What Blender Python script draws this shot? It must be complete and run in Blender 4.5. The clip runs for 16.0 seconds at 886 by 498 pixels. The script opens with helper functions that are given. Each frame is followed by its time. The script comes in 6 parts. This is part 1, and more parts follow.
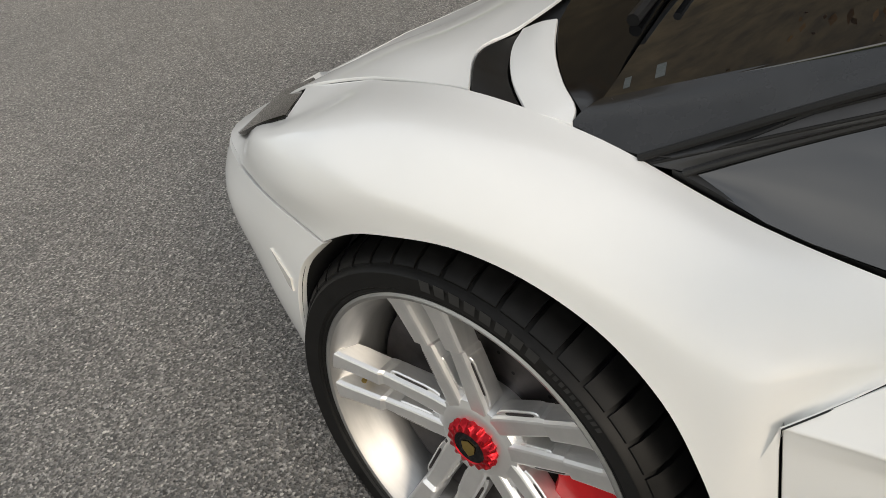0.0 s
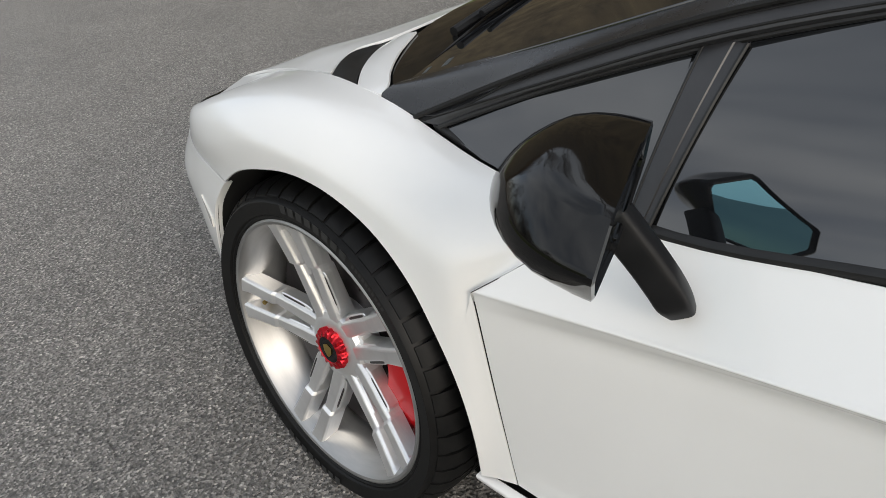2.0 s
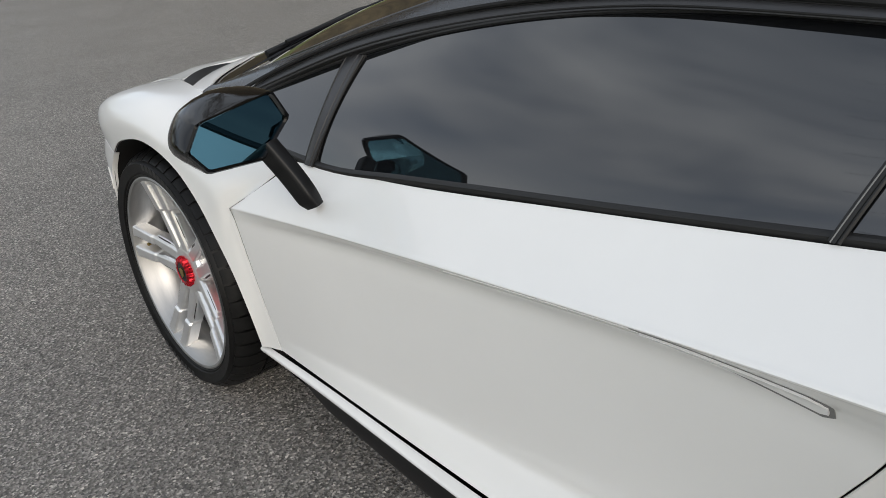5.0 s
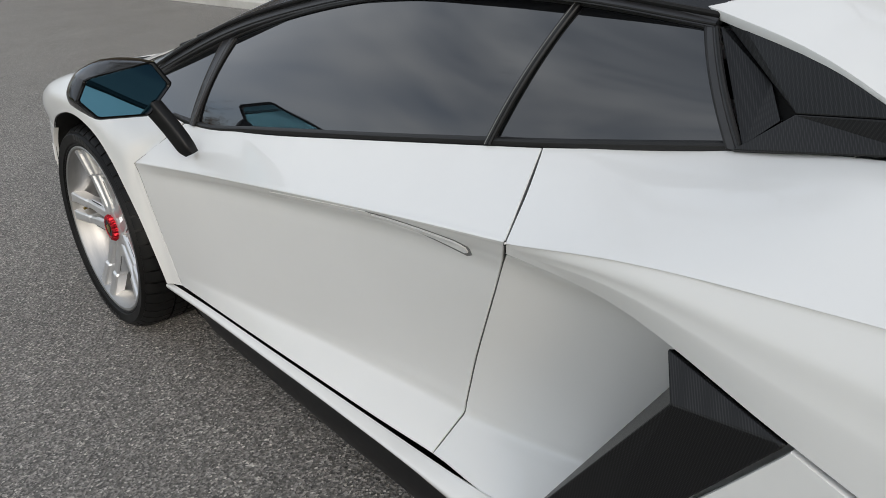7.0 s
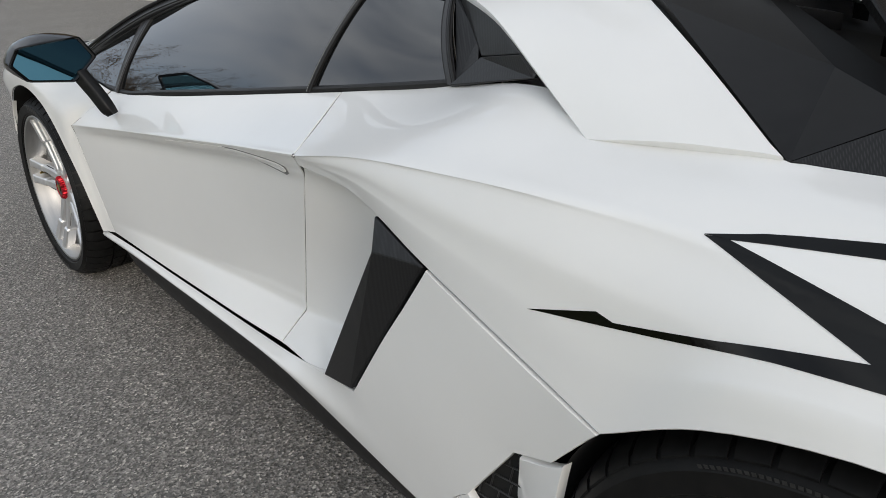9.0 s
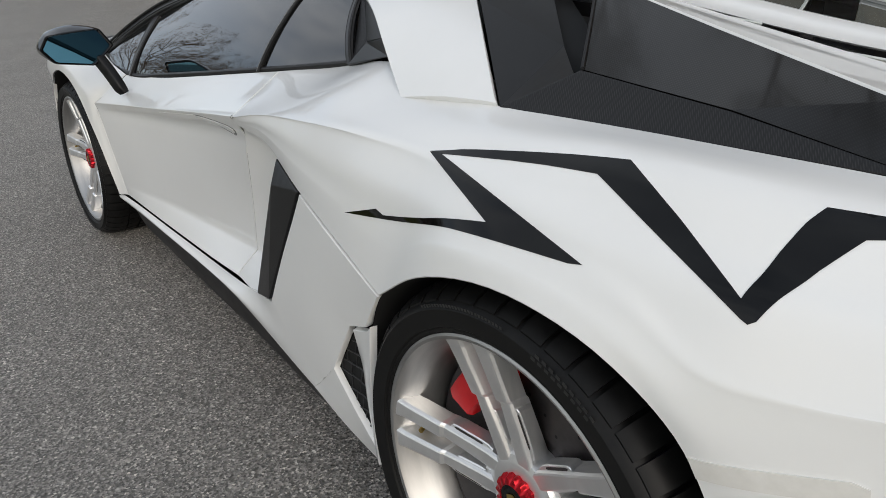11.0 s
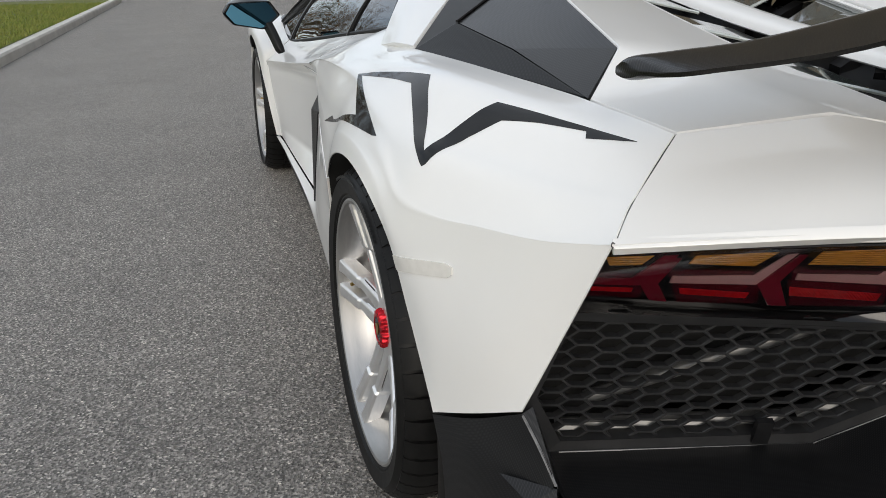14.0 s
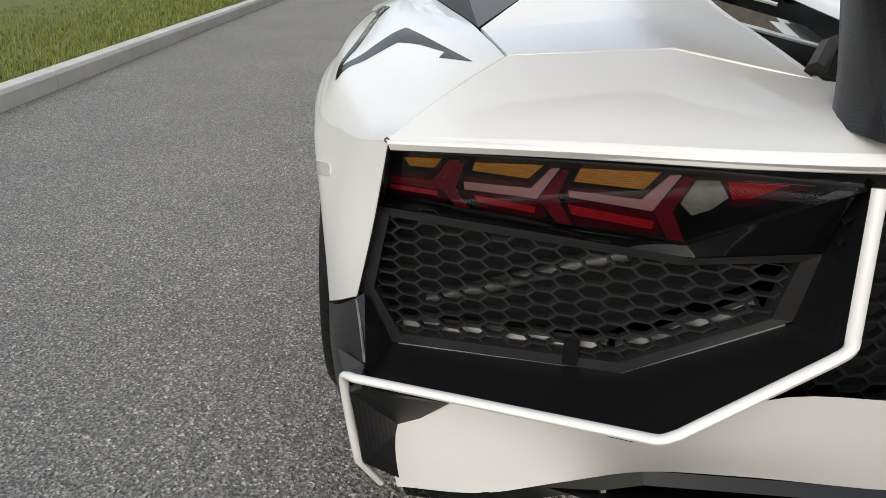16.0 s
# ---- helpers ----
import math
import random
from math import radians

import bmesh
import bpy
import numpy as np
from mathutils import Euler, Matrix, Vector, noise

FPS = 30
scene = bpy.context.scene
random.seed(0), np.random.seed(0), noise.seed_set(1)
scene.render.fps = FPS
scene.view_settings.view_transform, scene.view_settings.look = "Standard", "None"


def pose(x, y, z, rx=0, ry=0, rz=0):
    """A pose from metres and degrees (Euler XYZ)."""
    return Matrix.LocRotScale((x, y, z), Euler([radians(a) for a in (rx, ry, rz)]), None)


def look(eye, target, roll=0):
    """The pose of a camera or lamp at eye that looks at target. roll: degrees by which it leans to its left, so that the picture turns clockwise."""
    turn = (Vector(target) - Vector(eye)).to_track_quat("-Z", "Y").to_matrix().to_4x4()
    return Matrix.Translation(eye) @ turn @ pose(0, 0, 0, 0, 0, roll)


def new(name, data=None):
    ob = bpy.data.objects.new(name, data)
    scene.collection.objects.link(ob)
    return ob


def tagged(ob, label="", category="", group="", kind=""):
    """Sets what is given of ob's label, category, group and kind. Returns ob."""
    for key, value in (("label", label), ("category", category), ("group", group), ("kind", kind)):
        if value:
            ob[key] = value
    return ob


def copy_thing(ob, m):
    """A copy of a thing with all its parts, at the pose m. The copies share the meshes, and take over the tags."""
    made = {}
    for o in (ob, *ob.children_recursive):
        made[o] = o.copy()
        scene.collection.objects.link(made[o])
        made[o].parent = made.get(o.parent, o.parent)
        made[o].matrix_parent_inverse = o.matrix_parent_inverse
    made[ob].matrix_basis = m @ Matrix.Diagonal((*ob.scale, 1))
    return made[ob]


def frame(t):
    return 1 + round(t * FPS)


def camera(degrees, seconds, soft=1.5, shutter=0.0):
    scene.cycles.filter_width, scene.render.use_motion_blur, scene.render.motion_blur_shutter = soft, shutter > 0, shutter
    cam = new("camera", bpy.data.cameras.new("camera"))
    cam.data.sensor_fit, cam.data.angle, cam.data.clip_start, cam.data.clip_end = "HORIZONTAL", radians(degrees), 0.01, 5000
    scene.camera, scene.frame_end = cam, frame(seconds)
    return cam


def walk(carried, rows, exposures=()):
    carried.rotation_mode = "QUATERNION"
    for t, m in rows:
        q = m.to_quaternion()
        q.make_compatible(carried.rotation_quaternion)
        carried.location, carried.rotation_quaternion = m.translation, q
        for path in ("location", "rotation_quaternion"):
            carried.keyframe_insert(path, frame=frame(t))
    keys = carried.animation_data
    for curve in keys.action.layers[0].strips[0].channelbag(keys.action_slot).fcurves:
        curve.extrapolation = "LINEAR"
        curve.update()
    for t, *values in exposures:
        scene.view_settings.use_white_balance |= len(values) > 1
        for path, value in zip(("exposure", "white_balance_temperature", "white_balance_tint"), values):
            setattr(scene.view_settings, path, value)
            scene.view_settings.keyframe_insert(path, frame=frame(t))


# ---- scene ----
cam = camera(63.0, 16.0, soft=0.85)
PATH = [
    (0, (0.477, -1.437, 1.159), (-0.697, -0.299, 0.007), -7.6),
    (0.5, (0.592, -1.452, 1.16), (-0.598, -0.31, 0.029), -7.2),
    (1, (0.71, -1.47, 1.152), (-0.532, -0.333, 0.072), -6.4),
    (1.5, (0.825, -1.481, 1.159), (-0.448, -0.356, 0.105), -5.8),
    (2, (0.945, -1.489, 1.172), (-0.348, -0.369, 0.136), -5.4),
    (2.5, (1.061, -1.485, 1.187), (-0.244, -0.369, 0.162), -5.1),
    (3, (1.19, -1.468, 1.202), (-0.124, -0.353, 0.186), -4.8),
    (3.5, (1.312, -1.46, 1.211), (-0.012, -0.347, 0.207), -4.7),
    (4, (1.443, -1.469, 1.222), (0.095, -0.356, 0.25), -4.5),
    (4.2, (1.51, -1.482, 1.231), (0.155, -0.367, 0.27), -4.5),
    (6.3, (2.082, -1.523, 1.218), (0.705, -0.369, 0.339), -4.3),
    (6.5, (2.141, -1.528, 1.212), (0.764, -0.368, 0.342), -4.0),
    (7, (2.292, -1.524, 1.191), (0.907, -0.365, 0.332), -3.9),
    (7.5, (2.427, -1.525, 1.194), (1.041, -0.365, 0.338), -3.9),
    (8, (2.545, -1.518, 1.199), (1.158, -0.358, 0.345), -3.8),
    (8.5, (2.685, -1.512, 1.176), (1.294, -0.352, 0.329), -3.7),
    (9, (2.823, -1.509, 1.164), (1.426, -0.355, 0.319), -3.8),
    (9.5, (2.956, -1.509, 1.161), (1.543, -0.37, 0.321), -3.8),
    (10, (3.085, -1.515, 1.156), (1.644, -0.4, 0.331), -3.6),
    (10.2, (3.129, -1.511, 1.157), (1.68, -0.407, 0.331), -3.7),
    (12.3, (3.712, -1.41, 1.167), (2.11, -0.496, 0.394), -2.8),
    (12.5, (3.753, -1.392, 1.166), (2.135, -0.506, 0.395), -2.9),
    (13, (3.859, -1.329, 1.162), (2.195, -0.529, 0.393), -2.6),
    (13.5, (3.962, -1.258, 1.143), (2.241, -0.583, 0.378), -2.1),
    (14, (4.049, -1.178, 1.097), (2.276, -0.654, 0.335), -1.6),
    (14.5, (4.122, -1.066, 1.06), (2.322, -0.661, 0.286), -1.5),
    (15, (4.185, -0.965, 1.034), (2.365, -0.682, 0.254), -1.1),
    (15.5, (4.234, -0.835, 1.031), (2.402, -0.699, 0.239), -0.7),
    (16, (4.275, -0.706, 1.029), (2.443, -0.73, 0.225), -0.4),
]
walk(cam, [(t, look(eye, target, roll)) for t, eye, target, roll in PATH],
     [(0, 0.53, 7000, 10), (0.5, 0.54, 6800, 10), (1.5, 0.55, 6600, 10), (4, 0.45, 6500, 10), (7, 0.35, 6480, 10), (10, 0.30, 6480, 10), (12.5, 0.24, 6450, 10), (14, 0.40, 6480, 10), (15, 0.50, 6500, 10), (16, 0.57, 6560, 10)])

# ---- world, sun, exposure ----
SUN_EL, SUN_AZ = 24.0, 106.0
world = bpy.data.worlds.new("world")
scene.world = world
world.use_nodes = True
wn, wl = world.node_tree.nodes, world.node_tree.links
sky = wn.new("ShaderNodeTexSky")
sky.sky_type, sky.sun_disc = "NISHITA", False
sky.sun_elevation, sky.sun_rotation = radians(SUN_EL), radians(SUN_AZ)
sky.air_density, sky.dust_density, sky.ozone_density = 1.0, 1.6, 1.0
tc = wn.new("ShaderNodeTexCoord")
cloud_map = wn.new("ShaderNodeMapping")
cloud_map.inputs["Scale"].default_value = (1.0, 1.0, 2.0)
cloud = wn.new("ShaderNodeTexNoise")
cloud.inputs["Scale"].default_value, cloud.inputs["Detail"].default_value = 1.4, 3.5
cloud.inputs["Roughness"].default_value, cloud.inputs["Distortion"].default_value = 0.55, 0.5
cramp = wn.new("ShaderNodeValToRGB")
cramp.color_ramp.elements[0].position, cramp.color_ramp.elements[1].position = 0.33, 0.70
cramp.color_ramp.elements[0].color, cramp.color_ramp.elements[1].color = (0.20, 0.20, 0.20, 1), (1, 1, 1, 1)
skymix = wn.new("ShaderNodeMixRGB")
# cloud light: brighter towards the horizon than overhead
split = wn.new("ShaderNodeSeparateXYZ")
height = wn.new("ShaderNodeValToRGB")
height.color_ramp.elements[0].position, height.color_ramp.elements[1].position = 0.1, 0.8
height.color_ramp.elements[0].color, height.color_ramp.elements[1].color = (0.99, 0.985, 0.965, 1), (0.68, 0.725, 0.775, 1)
cloud_gain = wn.new("ShaderNodeMixRGB")
cloud_gain.blend_type = "MULTIPLY"
cloud_gain.inputs["Fac"].default_value, cloud_gain.inputs["Color2"].default_value = 1.0, (10.0, 10.0, 10.0, 1)
wl.new(tc.outputs["Generated"], split.inputs["Vector"])
wl.new(split.outputs["Z"], height.inputs["Fac"])
wl.new(height.outputs["Color"], cloud_gain.inputs["Color1"])
wl.new(cloud_gain.outputs["Color"], skymix.inputs["Color2"])
wl.new(tc.outputs["Generated"], cloud_map.inputs["Vector"])
wl.new(cloud_map.outputs["Vector"], cloud.inputs["Vector"])
wl.new(cloud.outputs["Fac"], cramp.inputs["Fac"])
wl.new(cramp.outputs["Color"], skymix.inputs["Fac"])
wl.new(sky.outputs["Color"], skymix.inputs["Color1"])
wl.new(skymix.outputs["Color"], wn["Background"].inputs["Color"])
wn["Background"].inputs["Strength"].default_value = 0.115
sun = new("sun", bpy.data.lights.new("sun", "SUN"))
sun.data.energy, sun.data.angle, sun.data.color = 0.65, radians(25), (1.0, 0.93, 0.84)
# the sky's rotation runs clockwise from +y
sun_dir = Vector((math.sin(radians(SUN_AZ)), math.cos(radians(SUN_AZ)), math.tan(radians(SUN_EL))))
sun.matrix_world = look(sun_dir * 20, (0, 0, 0))


# ---- materials ----
def material(name, colour, rough=0.5, metal=0.0, coat=0.0, coat_rough=0.03, spec=0.5):
    m = bpy.data.materials.new(name)
    m.use_nodes = True
    b = m.node_tree.nodes["Principled BSDF"]
    b.inputs["Base Color"].default_value = (*colour, 1)
    b.inputs["Roughness"].default_value, b.inputs["Metallic"].default_value = rough, metal
    b.inputs["Coat Weight"].default_value, b.inputs["Coat Roughness"].default_value = coat, coat_rough
    b.inputs["Specular IOR Level"].default_value = spec
    return m


def nodes_of(m):
    return m.node_tree.nodes, m.node_tree.links, m.node_tree.nodes["Principled BSDF"]


def noise_node(m, scale, detail=3.0, rough=0.5, stretch=None):
    n, l, _ = nodes_of(m)
    t = n.new("ShaderNodeTexCoord")
    x = n.new("ShaderNodeTexNoise")
    x.inputs["Scale"].default_value, x.inputs["Detail"].default_value, x.inputs["Roughness"].default_value = scale, detail, rough
    if stretch:
        mp = n.new("ShaderNodeMapping")
        mp.inputs["Scale"].default_value = stretch
        l.new(t.outputs["Object"], mp.inputs["Vector"])
        l.new(mp.outputs["Vector"], x.inputs["Vector"])
    else:
        l.new(t.outputs["Object"], x.inputs["Vector"])
    return x


def ramp_node(m, source, stops):
    n, l, _ = nodes_of(m)
    r = n.new("ShaderNodeValToRGB")
    e = r.color_ramp.elements
    while len(e) < len(stops):
        e.new(0.5)
    for el, (p, c) in zip(e, stops):
        el.position, el.color = p, (*c, 1) if len(c) == 3 else c
    l.new(source, r.inputs["Fac"])
    return r


def bump_on(m, source, strength, distance, before=None):
    n, l, b = nodes_of(m)
    k = n.new("ShaderNodeBump")
    k.inputs["Strength"].default_value, k.inputs["Distance"].default_value = strength, distance
    l.new(source, k.inputs["Height"])
    if before is not None:
        l.new(before.outputs["Normal"], k.inputs["Normal"])
    l.new(k.outputs["Normal"], b.inputs["Normal"])
    return k


def varied(name, c0, c1, scale, rough, rough_var=0.1, metal=0.0, coat=0.0, bump=0.0, detail=4.0, stretch=None, coat_rough=0.03, spec=0.5):
    """A material whose colour and gloss drift a little over the surface."""
    m = material(name, c0, rough, metal, coat, coat_rough, spec)
    n, l, b = nodes_of(m)
    x = noise_node(m, scale, detail, 0.6, stretch)
    r = ramp_node(m, x.outputs["Fac"], [(0.3, c0), (0.7, c1)])
    l.new(r.outputs["Color"], b.inputs["Base Color"])
    g = n.new("ShaderNodeMapRange")
    g.inputs["To Min"].default_value, g.inputs["To Max"].default_value = rough - rough_var, rough + rough_var
    l.new(x.outputs["Fac"], g.inputs["Value"])
    l.new(g.outputs["Result"], b.inputs["Roughness"])
    if bump:
        bump_on(m, x.outputs["Fac"], 0.4, bump)
    return m


def carbon(name, dark, light, scale, rough, coat, spec=0.5):
    """Twill-woven carbon fibre."""
    m = material(name, dark, rough, 0.0, coat, 0.06, spec)
    n, l, b = nodes_of(m)
    t = n.new("ShaderNodeTexCoord")
    mp = n.new("ShaderNodeMapping")
    mp.inputs["Rotation"].default_value = (radians(35), radians(28), radians(45))
    l.new(t.outputs["Object"], mp.inputs["Vector"])
    w = n.new("ShaderNodeTexWave")
    w.wave_type, w.bands_direction, w.wave_profile = "BANDS", "X", "SIN"
    w.inputs["Scale"].default_value = scale
    w2 = n.new("ShaderNodeTexWave")
    w2.wave_type, w2.bands_direction, w2.wave_profile = "BANDS", "Y", "SIN"
    w2.inputs["Scale"].default_value = scale
    for q in (w, w2):
        l.new(mp.outputs["Vector"], q.inputs["Vector"])
    mx = n.new("ShaderNodeMath")
    mx.operation = "MULTIPLY"
    l.new(w.outputs["Fac"], mx.inputs[0])
    l.new(w2.outputs["Fac"], mx.inputs[1])
    r = ramp_node(m, mx.outputs["Value"], [(0.1, dark), (0.75, light)])
    l.new(r.outputs["Color"], b.inputs["Base Color"])
    bump_on(m, mx.outputs["Value"], 0.25, 0.0004)
    return m


PAINT = varied("white_paint", (0.80, 0.795, 0.77), (0.83, 0.825, 0.80), 3.0, 0.38, 0.05, coat=0.7, coat_rough=0.025)
GLOSS_BLACK = varied("gloss_black_paint", (0.003, 0.003, 0.0035), (0.005, 0.005, 0.005), 8.0, 0.06, 0.02, spec=0.36)
STRIPE_BLACK = varied("black_stripe_film", (0.002, 0.002, 0.0022), (0.004, 0.004, 0.004), 8.0, 0.05, 0.02, spec=0.28)
SATIN_BLACK = varied("satin_black_plastic", (0.007, 0.007, 0.0075), (0.012, 0.012, 0.0125), 30.0, 0.40, 0.06, spec=0.24)
MATT_BLACK = varied("matt_black_plastic", (0.005, 0.005, 0.0055), (0.009, 0.009, 0.009), 60.0, 0.7, 0.1, spec=0.25)
# for the rubber seals, and for gap shade painted on panel edges
SEAL_AND_GAP_SHADE = varied("black_seal_and_gap_shade", (0.009, 0.009, 0.009), (0.015, 0.015, 0.015), 40.0, 0.5, 0.1, spec=0.38)
CARBON = carbon("matt_carbon_fibre", (0.003, 0.003, 0.0035), (0.018, 0.018, 0.019), 150.0, 0.42, 0.1, 0.35)
CARBON_GLOSS = carbon("gloss_carbon_fibre", (0.002, 0.002, 0.002), (0.009, 0.0085, 0.008), 110.0, 0.35, 0.35, 0.2)
TYRE = varied("tyre_rubber", (0.005, 0.005, 0.005), (0.010, 0.0098, 0.0095), 45.0, 0.46, 0.08, bump=0.0004, spec=0.2)
TYRE_MARK = varied("moulded_rubber_marking", (0.018, 0.018, 0.018), (0.028, 0.028, 0.027), 45.0, 0.45, 0.1)
ALLOY = varied("brushed_alloy", (0.80, 0.80, 0.795), (0.90, 0.895, 0.885), 16.0, 0.36, 0.07, metal=0.85, bump=0.0003, stretch=(1, 6, 1))
RIM_ALLOY = varied("brushed_rim_alloy", (0.36, 0.36, 0.355), (0.46, 0.455, 0.445), 10.0, 0.40, 0.06, metal=0.92, bump=0.0003, stretch=(1, 6, 1))
for metal, amount in ((ALLOY, 0.30), (RIM_ALLOY, 0.45)):
    lathe_mark = metal.node_tree.nodes.new("ShaderNodeTangent")
    lathe_mark.direction_type, lathe_mark.axis = "RADIAL", "Y"
    metal.node_tree.nodes["Principled BSDF"].inputs["Anisotropic"].default_value = amount
    metal.node_tree.links.new(lathe_mark.outputs["Tangent"], metal.node_tree.nodes["Principled BSDF"].inputs["Tangent"])
MESH_BLACK = varied("black_mesh_plastic", (0.016, 0.016, 0.0165), (0.026, 0.026, 0.0265), 30.0, 0.38, 0.06, spec=0.5)
# for painted-in gap shade, and for the thin window post strip
GREY_GAP = varied("grey_gap_shade_and_trim", (0.16, 0.16, 0.155), (0.22, 0.22, 0.215), 30.0, 0.7, 0.1)
PILLAR = varied("satin_dark_roof_paint", (0.012, 0.0125, 0.0135), (0.018, 0.0185, 0.020), 20.0, 0.27, 0.04, coat=0.2, coat_rough=0.10, spec=0.36)
FRAME_GREY = varied("satin_grey_frame", (0.020, 0.020, 0.0215), (0.028, 0.028, 0.030), 30.0, 0.36, 0.05, spec=0.5)
RED_PAINT = varied("red_caliper_paint", (0.52, 0.006, 0.010), (0.62, 0.010, 0.014), 20.0, 0.3, 0.05, coat=0.2, spec=0.3)
RED_ANODISED = varied("red_anodised_metal", (0.45, 0.01, 0.02), (0.6, 0.02, 0.03), 40.0, 0.28, 0.05, metal=0.8)
GOLD = varied("gold_emblem", (0.6, 0.42, 0.12), (0.7, 0.5, 0.16), 60.0, 0.3, 0.05, metal=1.0)
DISC = varied("brake_disc_steel", (0.05, 0.045, 0.045), (0.09, 0.08, 0.08), 30.0, 0.42, 0.1, metal=0.7)
PALE_LENS = varied("pale_marker_lens", (0.70, 0.68, 0.63), (0.77, 0.75, 0.70), 60.0, 0.2, 0.05, coat=1.0)
# near-black, for black liners and for shade painted into holes without depth
DARK = varied("black_liner_and_cavity_shade", (0.004, 0.004, 0.004), (0.007, 0.007, 0.007), 20.0, 0.85, 0.05)


TINTED = material("dark_tinted_glass", (0.006, 0.0065, 0.0075), 0.012, 0.0, 0.6, 0.0, 1.0)
MIRROR = varied("blue_tinted_mirror", (0.085, 0.22, 0.30), (0.10, 0.24, 0.32), 5.0, 0.012, 0.005, metal=1.0)

# ---- helpers for shapes ----
from mathutils.bvhtree import BVHTree


def slopes(p, sharp):
    """Tangents at the knots of a curve: for each stretch, the one at its start and the one at its end."""
    d = np.linalg.norm(np.diff(p, axis=0), axis=-1).mean(axis=-1) if p.ndim == 3 else np.linalg.norm(np.diff(p, axis=0), axis=-1)
    d = np.maximum(d, 1e-6)
    s = np.diff(p, axis=0) / d.reshape(-1, *([1] * (p.ndim - 1)))
    first, last = [], []
    for i in range(len(d)):
        def at(k):
            if k == 0 or k == len(d) or k in sharp:
                return s[i]
            return (s[k - 1] * d[k] + s[k] * d[k - 1]) / (d[k] + d[k - 1])
        first.append(at(i) * d[i])
        last.append(at(i + 1) * d[i])
    return first, last


def curve(points, n, sharp=()):
    """A smooth curve through points, n steps for each stretch; works on rows of points as well."""
    p = np.array(points, float)
    if len(p) < 3 and n == 1:
        return p
    a, b = slopes(p, sharp)
    out = []
    for i in range(len(p) - 1):
        for k in range(n):
            t = k / n
            h = (2 * t**3 - 3 * t**2 + 1, t**3 - 2 * t**2 + t, -2 * t**3 + 3 * t**2, t**3 - t**2)
            out.append(h[0] * p[i] + h[1] * a[i] + h[2] * p[i + 1] + h[3] * b[i])
    out.append(p[-1])
    return np.array(out)


def patch(rows, nu=6, nv=6, sharp_u=(), sharp_v=(), row_sharp=None):
    """A grid of points through rows of knots; row_sharp: corners of single rows."""
    wide = np.stack([curve(r, nu, (row_sharp or {}).get(k, sharp_u)) for k, r in enumerate(rows)])
    return curve(wide, nv, sharp_v)


def add_grid(bm, g, mirror=False):
    g = np.array(g)
    if mirror:
        g = g * (1, -1, 1)
    vs = [[bm.verts.new(p) for p in row] for row in g]
    for i in range(len(vs) - 1):
        for j in range(len(vs[0]) - 1):
            q = [vs[i][j], vs[i][j + 1], vs[i + 1][j + 1], vs[i + 1][j]]
            if len({tuple(np.round(v.co, 6)) for v in q}) > 2:
                bm.faces.new(q)
    return vs


def part(name, bm, mat, parent=None, label="", smooth=True):
    """Links a bmesh as one mesh object under a thing or a part."""
    me = bpy.data.meshes.new(name)
    bm.normal_update()
    bm.to_mesh(me)
    bm.free()
    for m in mat if isinstance(mat, (list, tuple)) else (mat,):
        me.materials.append(m)
    if smooth:
        me.polygons.foreach_set("use_smooth", [True] * len(me.polygons))
        me.set_sharp_from_angle(angle=radians(38))
    ob = new(name, me)
    ob.parent = parent
    return tagged(ob, label) if label else ob


CORE = Vector((1.4, 0.0, 0.35))


